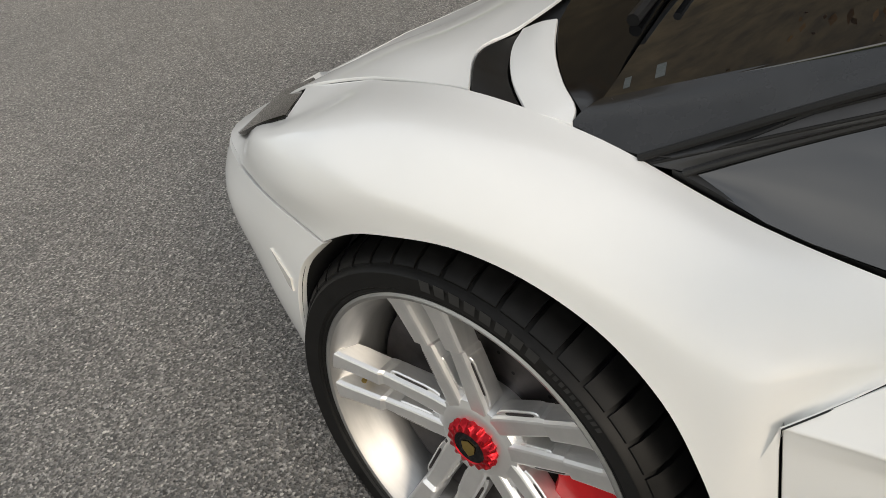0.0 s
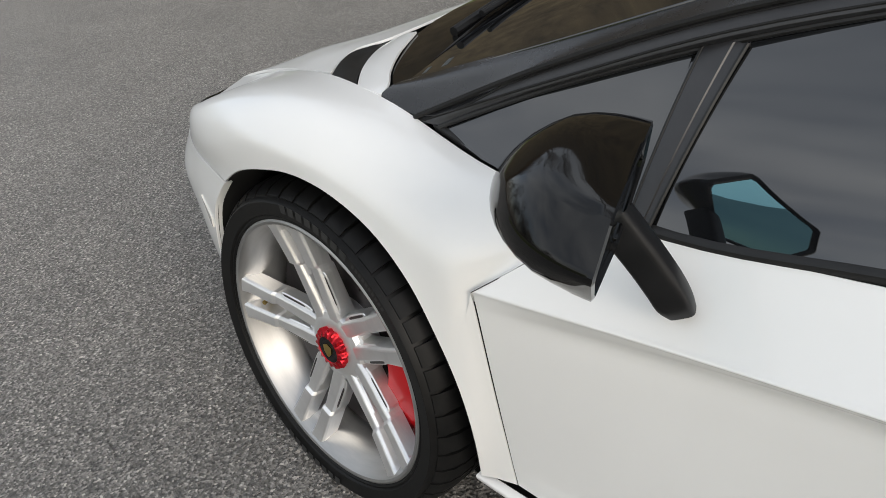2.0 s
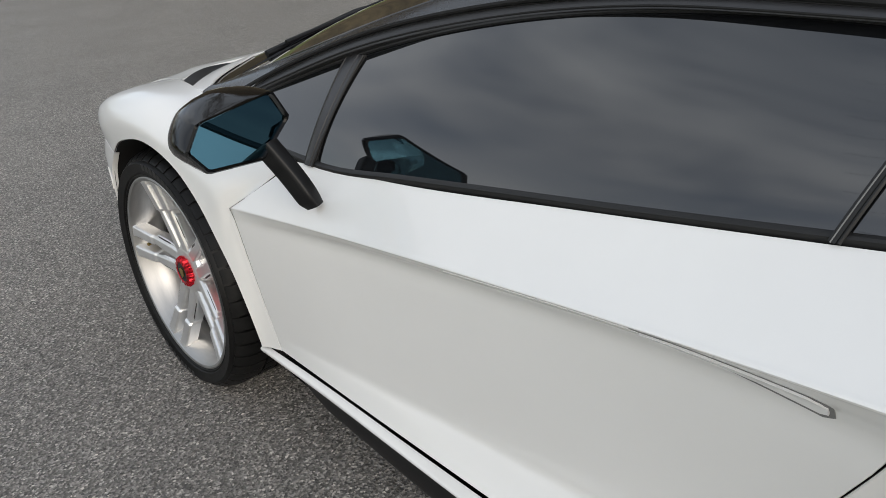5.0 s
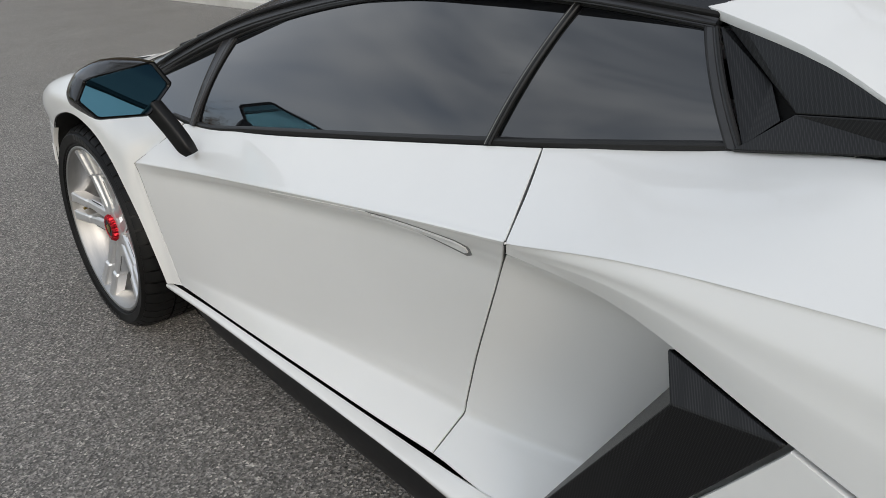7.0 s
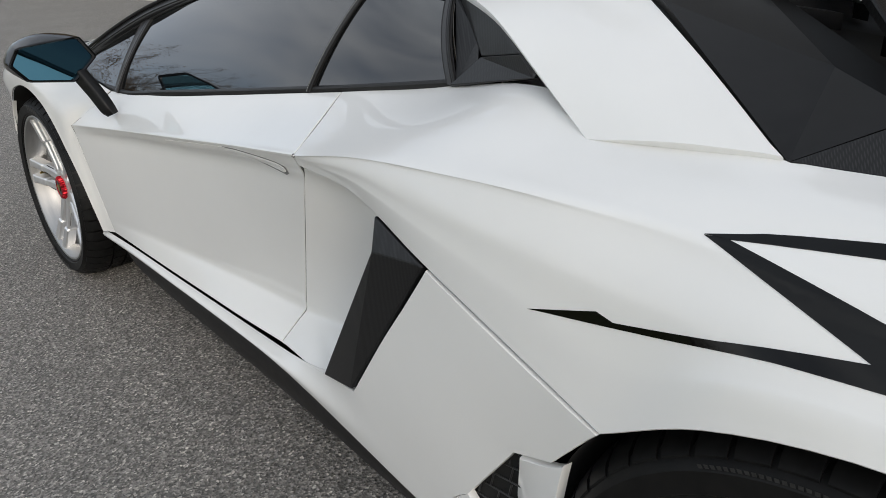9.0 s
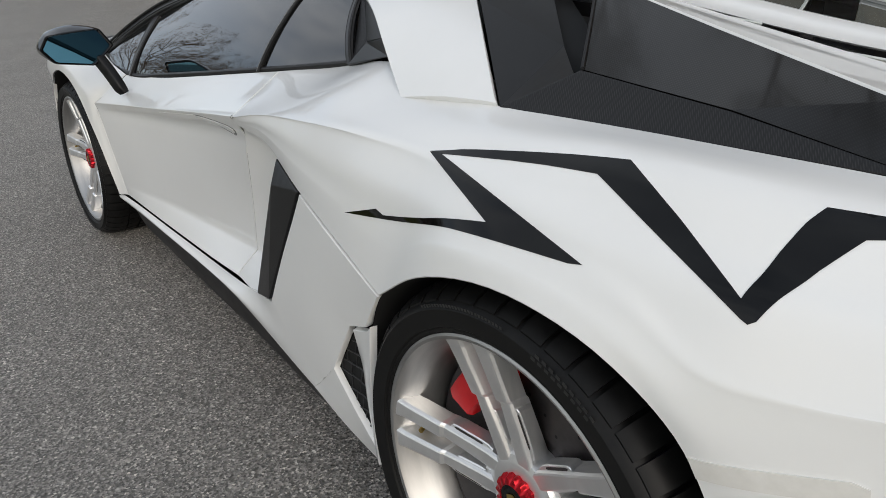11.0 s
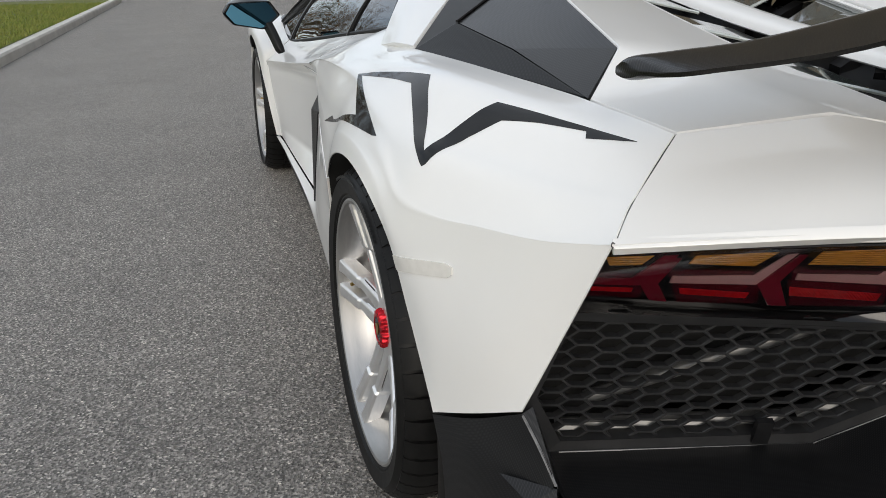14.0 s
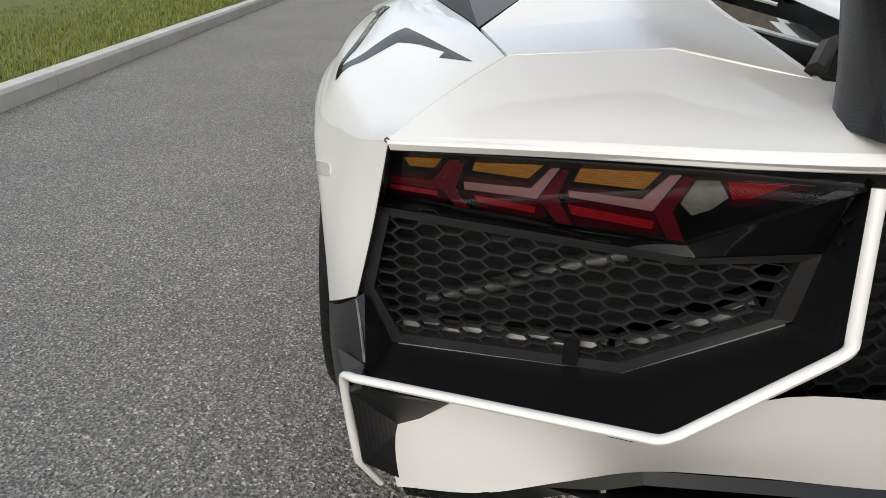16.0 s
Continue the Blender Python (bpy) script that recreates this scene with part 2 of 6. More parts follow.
def shell(name, grids, mat, parent, label="", mirror=False, gap=0.0018, depth=0.012, rim=True, core=None, gap_shade=None):
    """A body panel out of one or more grids that share edges, with its rim rolled inwards."""
    bm = bmesh.new()
    for g in grids:
        add_grid(bm, g, mirror)
    bmesh.ops.remove_doubles(bm, verts=bm.verts, dist=0.0012 if len(grids) > 1 else 0.00005)
    bmesh.ops.recalc_face_normals(bm, faces=bm.faces)
    bm.normal_update()
    c = Vector(core) if core else CORE
    if mirror:
        c = Vector((c.x, -c.y, c.z))
    if sum(f.normal.dot(f.calc_center_median() - c) * f.calc_area() for f in bm.faces) < 0:
        bmesh.ops.reverse_faces(bm, faces=bm.faces)
        bm.normal_update()
    if rim:
        normals = {v: v.normal.copy() for v in bm.verts}
        edge = [e for e in bm.edges if e.is_boundary]
        out = {}
        for e in edge:
            f = e.link_faces[0]
            away = e.verts[1].co - e.verts[0].co
            o = away.cross(f.normal).normalized()
            if o.dot((e.verts[0].co + e.verts[1].co) / 2 - f.calc_center_median()) < 0:
                o = -o
            for v in e.verts:
                out[v] = out.get(v, Vector()) + o
        for v, o in out.items():
            if abs(v.co.y) > 0.002:
                v.co -= o.normalized() * (gap + 0.0012)
        made = bmesh.ops.extrude_edge_only(bm, edges=edge)["geom"]
        second = [q for q in made if isinstance(q, bmesh.types.BMEdge) and q.is_boundary]
        near = {tuple(np.round(v.co, 7)): v for v in out}
        for v in {v for e in second for v in e.verts}:
            o = near.get(tuple(np.round(v.co, 7)))
            if o:
                v.co += out[o].normalized() * 0.0012 - normals[o] * 0.0018
                normals[v], out[v] = normals[o], out[o]
        made = bmesh.ops.extrude_edge_only(bm, edges=second)["geom"]
        # a darker colour on the edge walls paints in the panel gaps' shade
        for q in made:
            if gap_shade and isinstance(q, bmesh.types.BMFace):
                q.material_index = 1
        near = {tuple(np.round(v.co, 7)): v for e in second for v in e.verts}
        for v in {q for q in made if isinstance(q, bmesh.types.BMVert)}:
            o = near.get(tuple(np.round(v.co, 7)))
            if o and o in normals:
                v.co -= normals[o] * depth
    return part(name, bm, [mat, gap_shade] if gap_shade else mat, parent, label)


def pair(name, grids, mat, parent, label="", **more):
    return [shell(name, grids, mat, parent, label, mirror=m, **more) for m in (False, True)]


def tube(bm, path, radius, sides=8, mirror=False, flat=1.0):
    """A bead along a path."""
    p = np.array(path, float) * ((1, -1, 1) if mirror else (1, 1, 1))
    rings = []
    for i, q in enumerate(p):
        d = Vector(p[min(i + 1, len(p) - 1)] - p[max(i - 1, 0)]).normalized()
        u = d.cross(Vector((0, 0, 1)))
        u = u.normalized() if u.length > 1e-4 else Vector((1, 0, 0))
        w = u.cross(d)
        rings.append([bm.verts.new(Vector(q) + (u * math.cos(a) * radius + w * math.sin(a) * radius * flat)) for a in (2 * math.pi * k / sides for k in range(sides))])
    for a, b in zip(rings, rings[1:]):
        for k in range(sides):
            bm.faces.new((a[k], a[(k + 1) % sides], b[(k + 1) % sides], b[k]))
    bm.faces.new(rings[0][::-1])
    bm.faces.new(rings[-1])


def slab(bm, outline, offset):
    """A flat-sided solid: an outline and its copy moved by offset."""
    a = [bm.verts.new(p) for p in outline]
    b = [bm.verts.new(Vector(p) + Vector(offset)) for p in outline]
    bm.faces.new(a)
    bm.faces.new(b[::-1])
    for i in range(len(a)):
        j = (i + 1) % len(a)
        bm.faces.new((a[j], a[i], b[i], b[j]))
    bmesh.ops.recalc_face_normals(bm, faces=bm.faces)


def rounded(bm, size=0.003, angle=30, segments=2):
    es = [e for e in bm.edges if len(e.link_faces) == 2 and e.calc_face_angle(0) > radians(angle)]
    bmesh.ops.bevel(bm, geom=es, offset=size, segments=segments, profile=0.5, affect="EDGES", clamp_overlap=True)


def lathe(bm, profile, steps=96):
    """Turns (radius, y) points round the y axis."""
    rings = [[bm.verts.new((r * math.cos(a), y, r * math.sin(a))) for a in (2 * math.pi * k / steps for k in range(steps))] for r, y in profile]
    for a, b in zip(rings, rings[1:]):
        for k in range(steps):
            bm.faces.new((a[k], a[(k + 1) % steps], b[(k + 1) % steps], b[k]))
    bmesh.ops.recalc_face_normals(bm, faces=bm.faces)
    return rings


# ---- the ground ----
ASPHALT = material("asphalt", (0.06, 0.06, 0.06), 0.62, spec=0.6)
n_, l_, b_ = nodes_of(ASPHALT)
b_.inputs["Diffuse Roughness"].default_value = 1.0
t_ = n_.new("ShaderNodeTexCoord")
vor = n_.new("ShaderNodeTexVoronoi")
vor.inputs["Scale"].default_value = 190.0
vor2 = n_.new("ShaderNodeTexVoronoi")
vor2.inputs["Scale"].default_value = 95.0
big = noise_node(ASPHALT, 1.3, 5.0, 0.6)
for q in (vor, vor2):
    l_.new(t_.outputs["Object"], q.inputs["Vector"])
stone = ramp_node(ASPHALT, vor.outputs["Color"], [(0.12, (0.050, 0.049, 0.047)), (0.5, (0.13, 0.127, 0.122)), (0.78, (0.26, 0.253, 0.245)), (0.97, (0.55, 0.54, 0.52))])
drift = ramp_node(ASPHALT, big.outputs["Fac"], [(0.3, (1.03, 0.995, 0.94)), (0.7, (1.32, 1.275, 1.20))])
mul = n_.new("ShaderNodeMixRGB")
mul.blend_type = "MULTIPLY"
mul.inputs["Fac"].default_value = 1.0
l_.new(stone.outputs["Color"], mul.inputs["Color1"])
l_.new(drift.outputs["Color"], mul.inputs["Color2"])
l_.new(mul.outputs["Color"], b_.inputs["Base Color"])
bump1 = bump_on(ASPHALT, vor2.outputs["Distance"], 0.7, 0.008)
bump_on(ASPHALT, vor.outputs["Distance"], 0.6, 0.003, bump1)

bm = bmesh.new()
add_grid(bm, [[(x, y, 0.0) for x in (-600, -60, -12, -6, 0, 6, 12, 60, 600)] for y in (-600, -60, -12, -6, 0, 6, 12, 60, 600)])
tagged(part("ground", bm, ASPHALT, None, smooth=False), "grey weathered asphalt road surface with fine aggregate", "road", kind="structure")

# ---- the car ----
car = tagged(new("sports_car"), "white low sports car with carbon parts parked on asphalt", "car")


# front fender: from the wheel arch up to bonnet, windscreen pillar and door
F_ARCH = [(-0.2, -0.996, 0.636), (-0.13, -1.0, 0.676), (-0.05, -1.002, 0.703), (0.05, -0.998, 0.720), (0.14, -0.994, 0.711), (0.215, -0.988, 0.678), (0.275, -0.984, 0.624), (0.318, -0.978, 0.545), (0.345, -0.97, 0.465), (0.362, -0.96, 0.36), (0.358, -0.946, 0.258)]
F_LOW = [(-0.33, -0.974, 0.645), (-0.24, -0.996, 0.70), (-0.13, -1.0, 0.742), (0.0, -0.995, 0.758), (0.12, -0.985, 0.752), (0.215, -0.975, 0.727), (0.285, -0.968, 0.69), (0.338, -0.966, 0.648), (0.356, -0.963, 0.55), (0.373, -0.953, 0.40), (0.378, -0.937, 0.261)]
F_HIGH = [(-0.44, -0.940, 0.638), (-0.42, -0.940, 0.688), (-0.31, -0.951, 0.745), (-0.17, -0.926, 0.789), (0.02, -0.925, 0.805), (0.15, -0.915, 0.788), (0.28, -0.905, 0.752), (0.404, -0.908, 0.690), (0.366, -0.957, 0.59), (0.384, -0.946, 0.44), (0.398, -0.931, 0.263)]
F_TOP = [(-0.527, -0.905, 0.620), (-0.535, -0.873, 0.650), (-0.378, -0.893, 0.728), (-0.29, -0.79, 0.768), (-0.078, -0.818, 0.805), (0.12, -0.840, 0.799), (0.29, -0.842, 0.7545), (0.50, -0.849, 0.7335), (0.374, -0.953, 0.63), (0.395, -0.94, 0.45), (0.418, -0.925, 0.265)]
pair("front_fender", [patch([F_ARCH, F_LOW, F_HIGH, F_TOP], 6, 6, row_sharp={2: (7, 8), 3: (2, 3, 7, 8)}), patch([[(-0.378, -0.893, 0.728), (-0.29, -0.79, 0.768)], [(-0.381, -0.8915, 0.7268), (-0.456, -0.787, 0.7232)]], 6, 3)], PAINT, car, "white front fender over the wheel", gap_shade=SEAL_AND_GAP_SHADE, depth=0.002, gap=0.0006)

# front bumper: below the fender seam, round to the nose
BU_TOP = [(-0.2, -0.996, 0.634), (-0.36, -0.965, 0.637), (-0.527, -0.905, 0.618), (-0.72, -0.80, 0.58), (-0.92, -0.55, 0.51), (-1.02, -0.27, 0.47), (-1.05, 0, 0.46)]
BU_A = [(-0.272, -0.996, 0.56), (-0.42, -0.963, 0.55), (-0.58, -0.915, 0.53), (-0.78, -0.79, 0.50), (-0.98, -0.55, 0.44), (-1.08, -0.27, 0.40), (-1.11, 0, 0.39)]
BU_B = [(-0.316, -0.994, 0.44), (-0.46, -0.95, 0.42), (-0.60, -0.888, 0.40), (-0.80, -0.77, 0.36), (-1.0, -0.56, 0.33), (-1.1, -0.28, 0.31), (-1.13, 0, 0.305)]
BU_C = [(-0.312, -0.985, 0.288), (-0.45, -0.925, 0.27), (-0.58, -0.855, 0.25), (-0.78, -0.75, 0.22), (-1.0, -0.56, 0.19), (-1.09, -0.28, 0.18), (-1.12, 0, 0.18)]
BUMPERS = pair("front_bumper", [patch([BU_TOP, BU_A, BU_B, BU_C], 5, 5)], PAINT, car)
# splitter under the nose
SP_TOP = [(-0.44, -0.80, 0.25), (-0.60, -0.755, 0.21), (-0.80, -0.68, 0.17), (-1.02, -0.55, 0.12), (-1.14, -0.3, 0.10), (-1.16, 0, 0.10)]
SP_LOW = [(-0.44, -0.78, 0.15), (-0.60, -0.74, 0.12), (-0.80, -0.67, 0.105), (-1.02, -0.55, 0.095), (-1.14, -0.3, 0.085), (-1.16, 0, 0.085)]
pair("front_splitter", [patch([SP_TOP, SP_LOW], 5, 3)], CARBON, car, "black carbon front splitter")

# bonnet
BO_EDGE = [(-0.650, -0.748, 0.622), (-0.572, -0.755, 0.669), (-0.458, -0.785, 0.7235), (-0.292, -0.788, 0.770), (-0.150, -0.807, 0.795), (-0.082, -0.8155, 0.8055)]
BO_IN = [(-0.80, -0.60, 0.548), (-0.69, -0.58, 0.615), (-0.52, -0.59, 0.698), (-0.35, -0.65, 0.766), (-0.190, -0.715, 0.802), (-0.153, -0.71, 0.806)]
BO_MID = [(-0.94, -0.45, 0.495), (-0.78, -0.42, 0.565), (-0.62, -0.42, 0.640), (-0.44, -0.44, 0.724), (-0.25, -0.55, 0.792), (-0.152, -0.617, 0.808)]
BO_C = [(-1.05, 0, 0.463), (-0.86, 0, 0.545), (-0.68, 0, 0.625), (-0.5, 0, 0.705), (-0.34, 0, 0.775), (-0.22, 0, 0.835)]
pair("bonnet", [patch([BO_EDGE, BO_IN, BO_MID, BO_C], 5, 5)], PAINT, car, core=(-0.2, 0, 0), depth=0.003, gap=0.0004)
NO_A = [(-0.527, -0.903, 0.621), (-0.72, -0.80, 0.583), (-0.92, -0.55, 0.513), (-1.02, -0.27, 0.473), (-1.05, 0, 0.463)]
NO_B = [(-0.537, -0.871, 0.650), (-0.652, -0.748, 0.624), (-0.80, -0.60, 0.55), (-0.94, -0.45, 0.498), (-1.045, 0, 0.467)]
pair("nose", [patch([NO_A, NO_B], 5, 4)], PAINT, car, core=(-0.2, 0, 0.3), gap=0.0)
# headlamp on the shoulder of the nose
HL_A = [(-0.70, -0.80, 0.580), (-0.545, -0.873, 0.652), (-0.42, -0.893, 0.712), (-0.378, -0.887, 0.728)]
HL_B = [(-0.80, -0.655, 0.557), (-0.70, -0.675, 0.617), (-0.60, -0.692, 0.662), (-0.545, -0.703, 0.687)]
pair("headlamp", [patch([HL_A, HL_B], 5, 5) + np.array((-0.002, -0.001, 0.0045))], GLOSS_BLACK, car, "dark smoked headlamp glass", core=(-0.2, 0, 0.3), depth=0.004)
# intake vent in front of the windscreen, and the white cowl behind it
VE_O = [(-0.080, -0.816, 0.803), (-0.03, -0.825, 0.803), (0.018, -0.834, 0.804)]
VE_M = [(-0.112, -0.775, 0.808), (-0.07, -0.775, 0.803), (-0.025, -0.797, 0.803)]
VE_N = [(-0.140, -0.730, 0.809), (-0.11, -0.735, 0.802), (-0.073, -0.745, 0.802)]
VE_I = [(-0.152, -0.66, 0.806), (-0.150, -0.645, 0.803), (-0.146, -0.622, 0.803)]
pair("bonnet_vent", [patch([VE_O, VE_M, VE_N, VE_I], 4, 4)], SATIN_BLACK, car, "black bonnet air vent", core=(0, 0, 0))
CO_O = [(0.019, -0.836, 0.8065), (0.05, -0.8375, 0.8065), (0.083, -0.8385, 0.8055)]
CO_M = [(-0.025, -0.797, 0.806), (0.03, -0.80, 0.811), (0.070, -0.812, 0.811)]
CO_N = [(-0.073, -0.745, 0.806), (-0.03, -0.75, 0.814), (0.024, -0.767, 0.815)]
CO_P = [(-0.118, -0.68, 0.806), (-0.08, -0.68, 0.816), (-0.040, -0.690, 0.818)]
CO_C = [(-0.148, -0.615, 0.805), (-0.12, -0.605, 0.817), (-0.098, -0.60, 0.822)]
pair("cowl", [patch([CO_O, CO_M, CO_N, CO_P, CO_C], 4, 4)], PAINT, car, core=(0, 0, 0), depth=0.002, gap=0.0002)

WC_A = [(0.078, -0.814, 0.804), (0.022, -0.765, 0.809), (-0.042, -0.688, 0.812), (-0.100, -0.596, 0.817), (-0.17, -0.25, 0.838), (-0.215, 0, 0.838)]
WC_B = [(0.10, -0.80, 0.812), (0.07, -0.70, 0.828), (0.05, -0.60, 0.848), (0.03, -0.50, 0.868), (-0.005, -0.25, 0.898), (-0.03, 0, 0.912)]
pair("wiper_cowl", [patch([WC_A, WC_B], 5, 4)], GLOSS_BLACK, car, "glossy black wiper cowl", core=(0, 0, 0))
TR_A = [(-0.06, -0.825, 0.775), (-0.15, -0.75, 0.775), (-0.19, -0.63, 0.78), (-0.2, -0.53, 0.79), (-0.24, -0.25, 0.79), (-0.26, 0, 0.79)]
TR_B = [(0.16, -0.78, 0.79), (0.13, -0.70, 0.80), (0.11, -0.60, 0.815), (0.09, -0.50, 0.835), (0.06, -0.25, 0.865), (0.03, 0, 0.88)]
pair("cowl_tray", [patch([TR_A, TR_B], 5, 3)], DARK, car, core=(0, 0, 0))
# glasshouse: windscreen, pillars, roof
WS_L = [(0.085, -0.79, 0.812), (0.34, -0.735, 0.90), (0.58, -0.66, 0.985), (0.82, -0.585, 1.06)]
WS_M = [(0.045, -0.56, 0.850), (0.24, -0.54, 0.926), (0.52, -0.48, 1.010), (0.80, -0.42, 1.082)]
WS_C = [(-0.03, 0, 0.915), (0.16, 0, 0.978), (0.46, 0, 1.055), (0.78, 0, 1.112)]
WINDSCREENS = pair("windscreen", [patch([WS_L, WS_M, WS_C], 6, 6)], TINTED, car, "raked dark tinted windscreen", core=(0.6, 0, 0.4))
PI_O = [(0.075, -0.839, 0.804), (0.165, -0.843, 0.790), (0.360, -0.779, 0.882), (0.572, -0.712, 0.962), (0.83, -0.649, 1.022), (1.15, -0.616, 1.061), (1.36, -0.604, 1.066), (1.56, -0.592, 1.059), (1.77, -0.566, 1.033)]
PI_M = [(0.08, -0.815, 0.814), (0.18, -0.80, 0.832), (0.38, -0.742, 0.902), (0.59, -0.675, 0.98), (0.83, -0.612, 1.042), (1.15, -0.575, 1.082), (1.36, -0.56, 1.088), (1.56, -0.55, 1.082), (1.77, -0.535, 1.055)]
PI_I = [(0.086, -0.785, 0.816), (0.19, -0.76, 0.852), (0.40, -0.708, 0.922), (0.61, -0.645, 0.995), (0.835, -0.575, 1.06), (1.15, -0.52, 1.10), (1.36, -0.50, 1.105), (1.56, -0.49, 1.10), (1.75, -0.48, 1.08)]
pair("roof_pillar", [patch([PI_O, PI_M, PI_I], 6, 5)], PILLAR, car, "satin dark grey windscreen pillar and roof rail", core=(0.9, 0, 0.4), depth=0.002)
def fair(knots, n=40):
    """One smooth line close to the knots."""
    k = np.array(knots)
    xs = np.linspace(k[0, 0], k[-1, 0], n)
    return np.stack([xs, np.polyval(np.polyfit(k[:, 0], k[:, 1], 3), xs), np.polyval(np.polyfit(k[:, 0], k[:, 2], 4), xs)], 1)


G_LO = [(0.213, -0.835, 0.781), (0.30, -0.834, 0.757), (0.40, -0.837, 0.746), (0.50, -0.840, 0.740), (0.60, -0.836, 0.739), (0.80, -0.812, 0.761), (1.0, -0.788, 0.784), (1.2, -0.767, 0.808), (1.4, -0.744, 0.833), (1.6, -0.715, 0.857), (1.87, -0.663, 0.891)]
BELT = [(0.200, -0.840, 0.783), (0.30, -0.839, 0.755), (0.40, -0.841, 0.742), (0.50, -0.846, 0.736), (0.60, -0.842, 0.735), (0.80, -0.818, 0.757), (1.0, -0.794, 0.780), (1.2, -0.772, 0.804), (1.4, -0.749, 0.829), (1.6, -0.720, 0.852), (1.87, -0.668, 0.886)]
G_HI = [(0.212, -0.8335, 0.7845), (0.38, -0.774, 0.855), (0.575, -0.711, 0.929), (0.84, -0.649, 0.995), (1.15, -0.616, 1.037), (1.555, -0.592, 1.040), (1.77, -0.572, 1.015)]


def even(knots, n=40):
    """The smooth curve through the knots, at even steps of x."""
    c = curve(knots, 12)
    xs = np.linspace(c[0, 0], c[-1, 0], n)
    return np.stack([xs, np.interp(xs, c[:, 0], c[:, 1]), np.interp(xs, c[:, 0], c[:, 2])], 1)


glass_lo, glass_hi, belt_line = even(G_LO), fair(G_HI), even(BELT)
FR_A = [tuple(np.array(p) + (0, 0.006, -0.001)) for p in PI_O[1:]]
FR_B = [(0.182, -0.842, 0.784), (0.37, -0.786, 0.860), (0.575, -0.724, 0.936), (0.84, -0.658, 1.0), (1.15, -0.628, 1.042), (1.36, -0.62, 1.048), (1.555, -0.607, 1.044), (1.77, -0.58, 1.018)]
FR_C = [(max(x, 0.212), float(np.interp(max(x, 0.212), glass_hi[:, 0], glass_hi[:, 1])) - 0.001, float(np.interp(max(x, 0.212), glass_hi[:, 0], glass_hi[:, 2]))) for x, y, z in FR_B]
FRAME_GRID = patch([FR_A, FR_B, FR_C], 6, 4)
pair("window_frame", [FRAME_GRID], FRAME_GREY, car, core=(0.9, 0, 0.4), gap=0.0)
RO_A = [(0.825, -0.58, 1.062), (1.1, -0.522, 1.104), (1.36, -0.502, 1.112), (1.56, -0.492, 1.104), (1.75, -0.482, 1.084)]
RO_B = [(0.80, -0.30, 1.10), (1.1, -0.28, 1.125), (1.36, -0.27, 1.128), (1.56, -0.27, 1.118), (1.75, -0.27, 1.10)]
RO_C = [(0.79, 0, 1.114), (1.1, 0, 1.134), (1.36, 0, 1.132), (1.56, 0, 1.118), (1.75, 0, 1.105)]
pair("roof", [patch([RO_A, RO_B, RO_C], 5, 4)], GLOSS_BLACK, car, "gloss black roof", core=(0.9, 0, 0.4))

# door: belt line, shoulder crease, undercut flank, flared foot

D_BELT = [(0.502, -0.847, 0.733), (0.82, -0.816, 0.756), (1.15, -0.778, 0.795), (1.46, -0.742, 0.834), (1.587, -0.724, 0.849)]
D_CR = [(0.374, -0.953, 0.63), (0.70, -0.920, 0.662), (1.05, -0.898, 0.699), (1.40, -0.893, 0.743), (1.674, -0.899, 0.778)]
D_UN = [(0.3775, -0.9505, 0.60), (0.70, -0.892, 0.630), (1.05, -0.856, 0.660), (1.40, -0.848, 0.701), (1.631, -0.860, 0.722)]
D_MID = [(0.3927, -0.9414, 0.47), (0.70, -0.897, 0.476), (1.05, -0.862, 0.486), (1.34, -0.845, 0.494), (1.535, -0.834, 0.500)]
D_LOW = [(0.412, -0.929, 0.31), (0.70, -0.897, 0.322), (1.05, -0.860, 0.335), (1.28, -0.840, 0.343), (1.486, -0.827, 0.350)]
D_FOOT = [(0.418, -0.925, 0.266), (0.75, -0.916, 0.268), (1.10, -0.905, 0.273), (1.28, -0.90, 0.277), (1.464, -0.891, 0.281)]
def between(a, b, f):
    return [tuple(np.array(p) + (np.array(q) - p) * f) for p, q in zip(a, b)]


D_TOP = [between(D_BELT, D_CR, f) for f in (0, 0.3, 0.6, 0.82, 0.94)]
DOORS = pair("door", [patch([*D_TOP, D_CR, between(D_CR, D_UN, 0.2), between(D_CR, D_UN, 0.6), D_UN, between(D_UN, D_MID, 0.3), D_MID, between(D_MID, D_LOW, 0.8), D_LOW, between(D_LOW, D_FOOT, 0.25), D_FOOT], 8, 4)], PAINT, car, "white door with a sharp shoulder crease", gap_shade=GREY_GAP, depth=0.006, gap=0.0011)

# air intake wall behind the door
IN_A = [(1.653, -0.874, 0.746), (1.80, -0.866, 0.746), (2.0, -0.80, 0.725)]
IN_B = [(1.631, -0.860, 0.722), (1.80, -0.80, 0.69), (2.05, -0.72, 0.66)]
IN_C = [(1.535, -0.834, 0.500), (1.75, -0.785, 0.495), (2.02, -0.70, 0.48)]
IN_D = [(1.486, -0.827, 0.350), (1.66, -0.805, 0.357), (1.9, -0.74, 0.36)]
IN_E = [(1.464, -0.891, 0.281), (1.68, -0.915, 0.315), (1.88, -0.90, 0.37)]
pair("intake_wall", [patch([IN_A, IN_B, between(IN_B, IN_C, 0.3), IN_C, between(IN_C, IN_D, 0.8), IN_D, between(IN_D, IN_E, 0.25), IN_E], 6, 5)], PAINT, car, gap_shade=SEAL_AND_GAP_SHADE, depth=0.002, gap=0.0016)

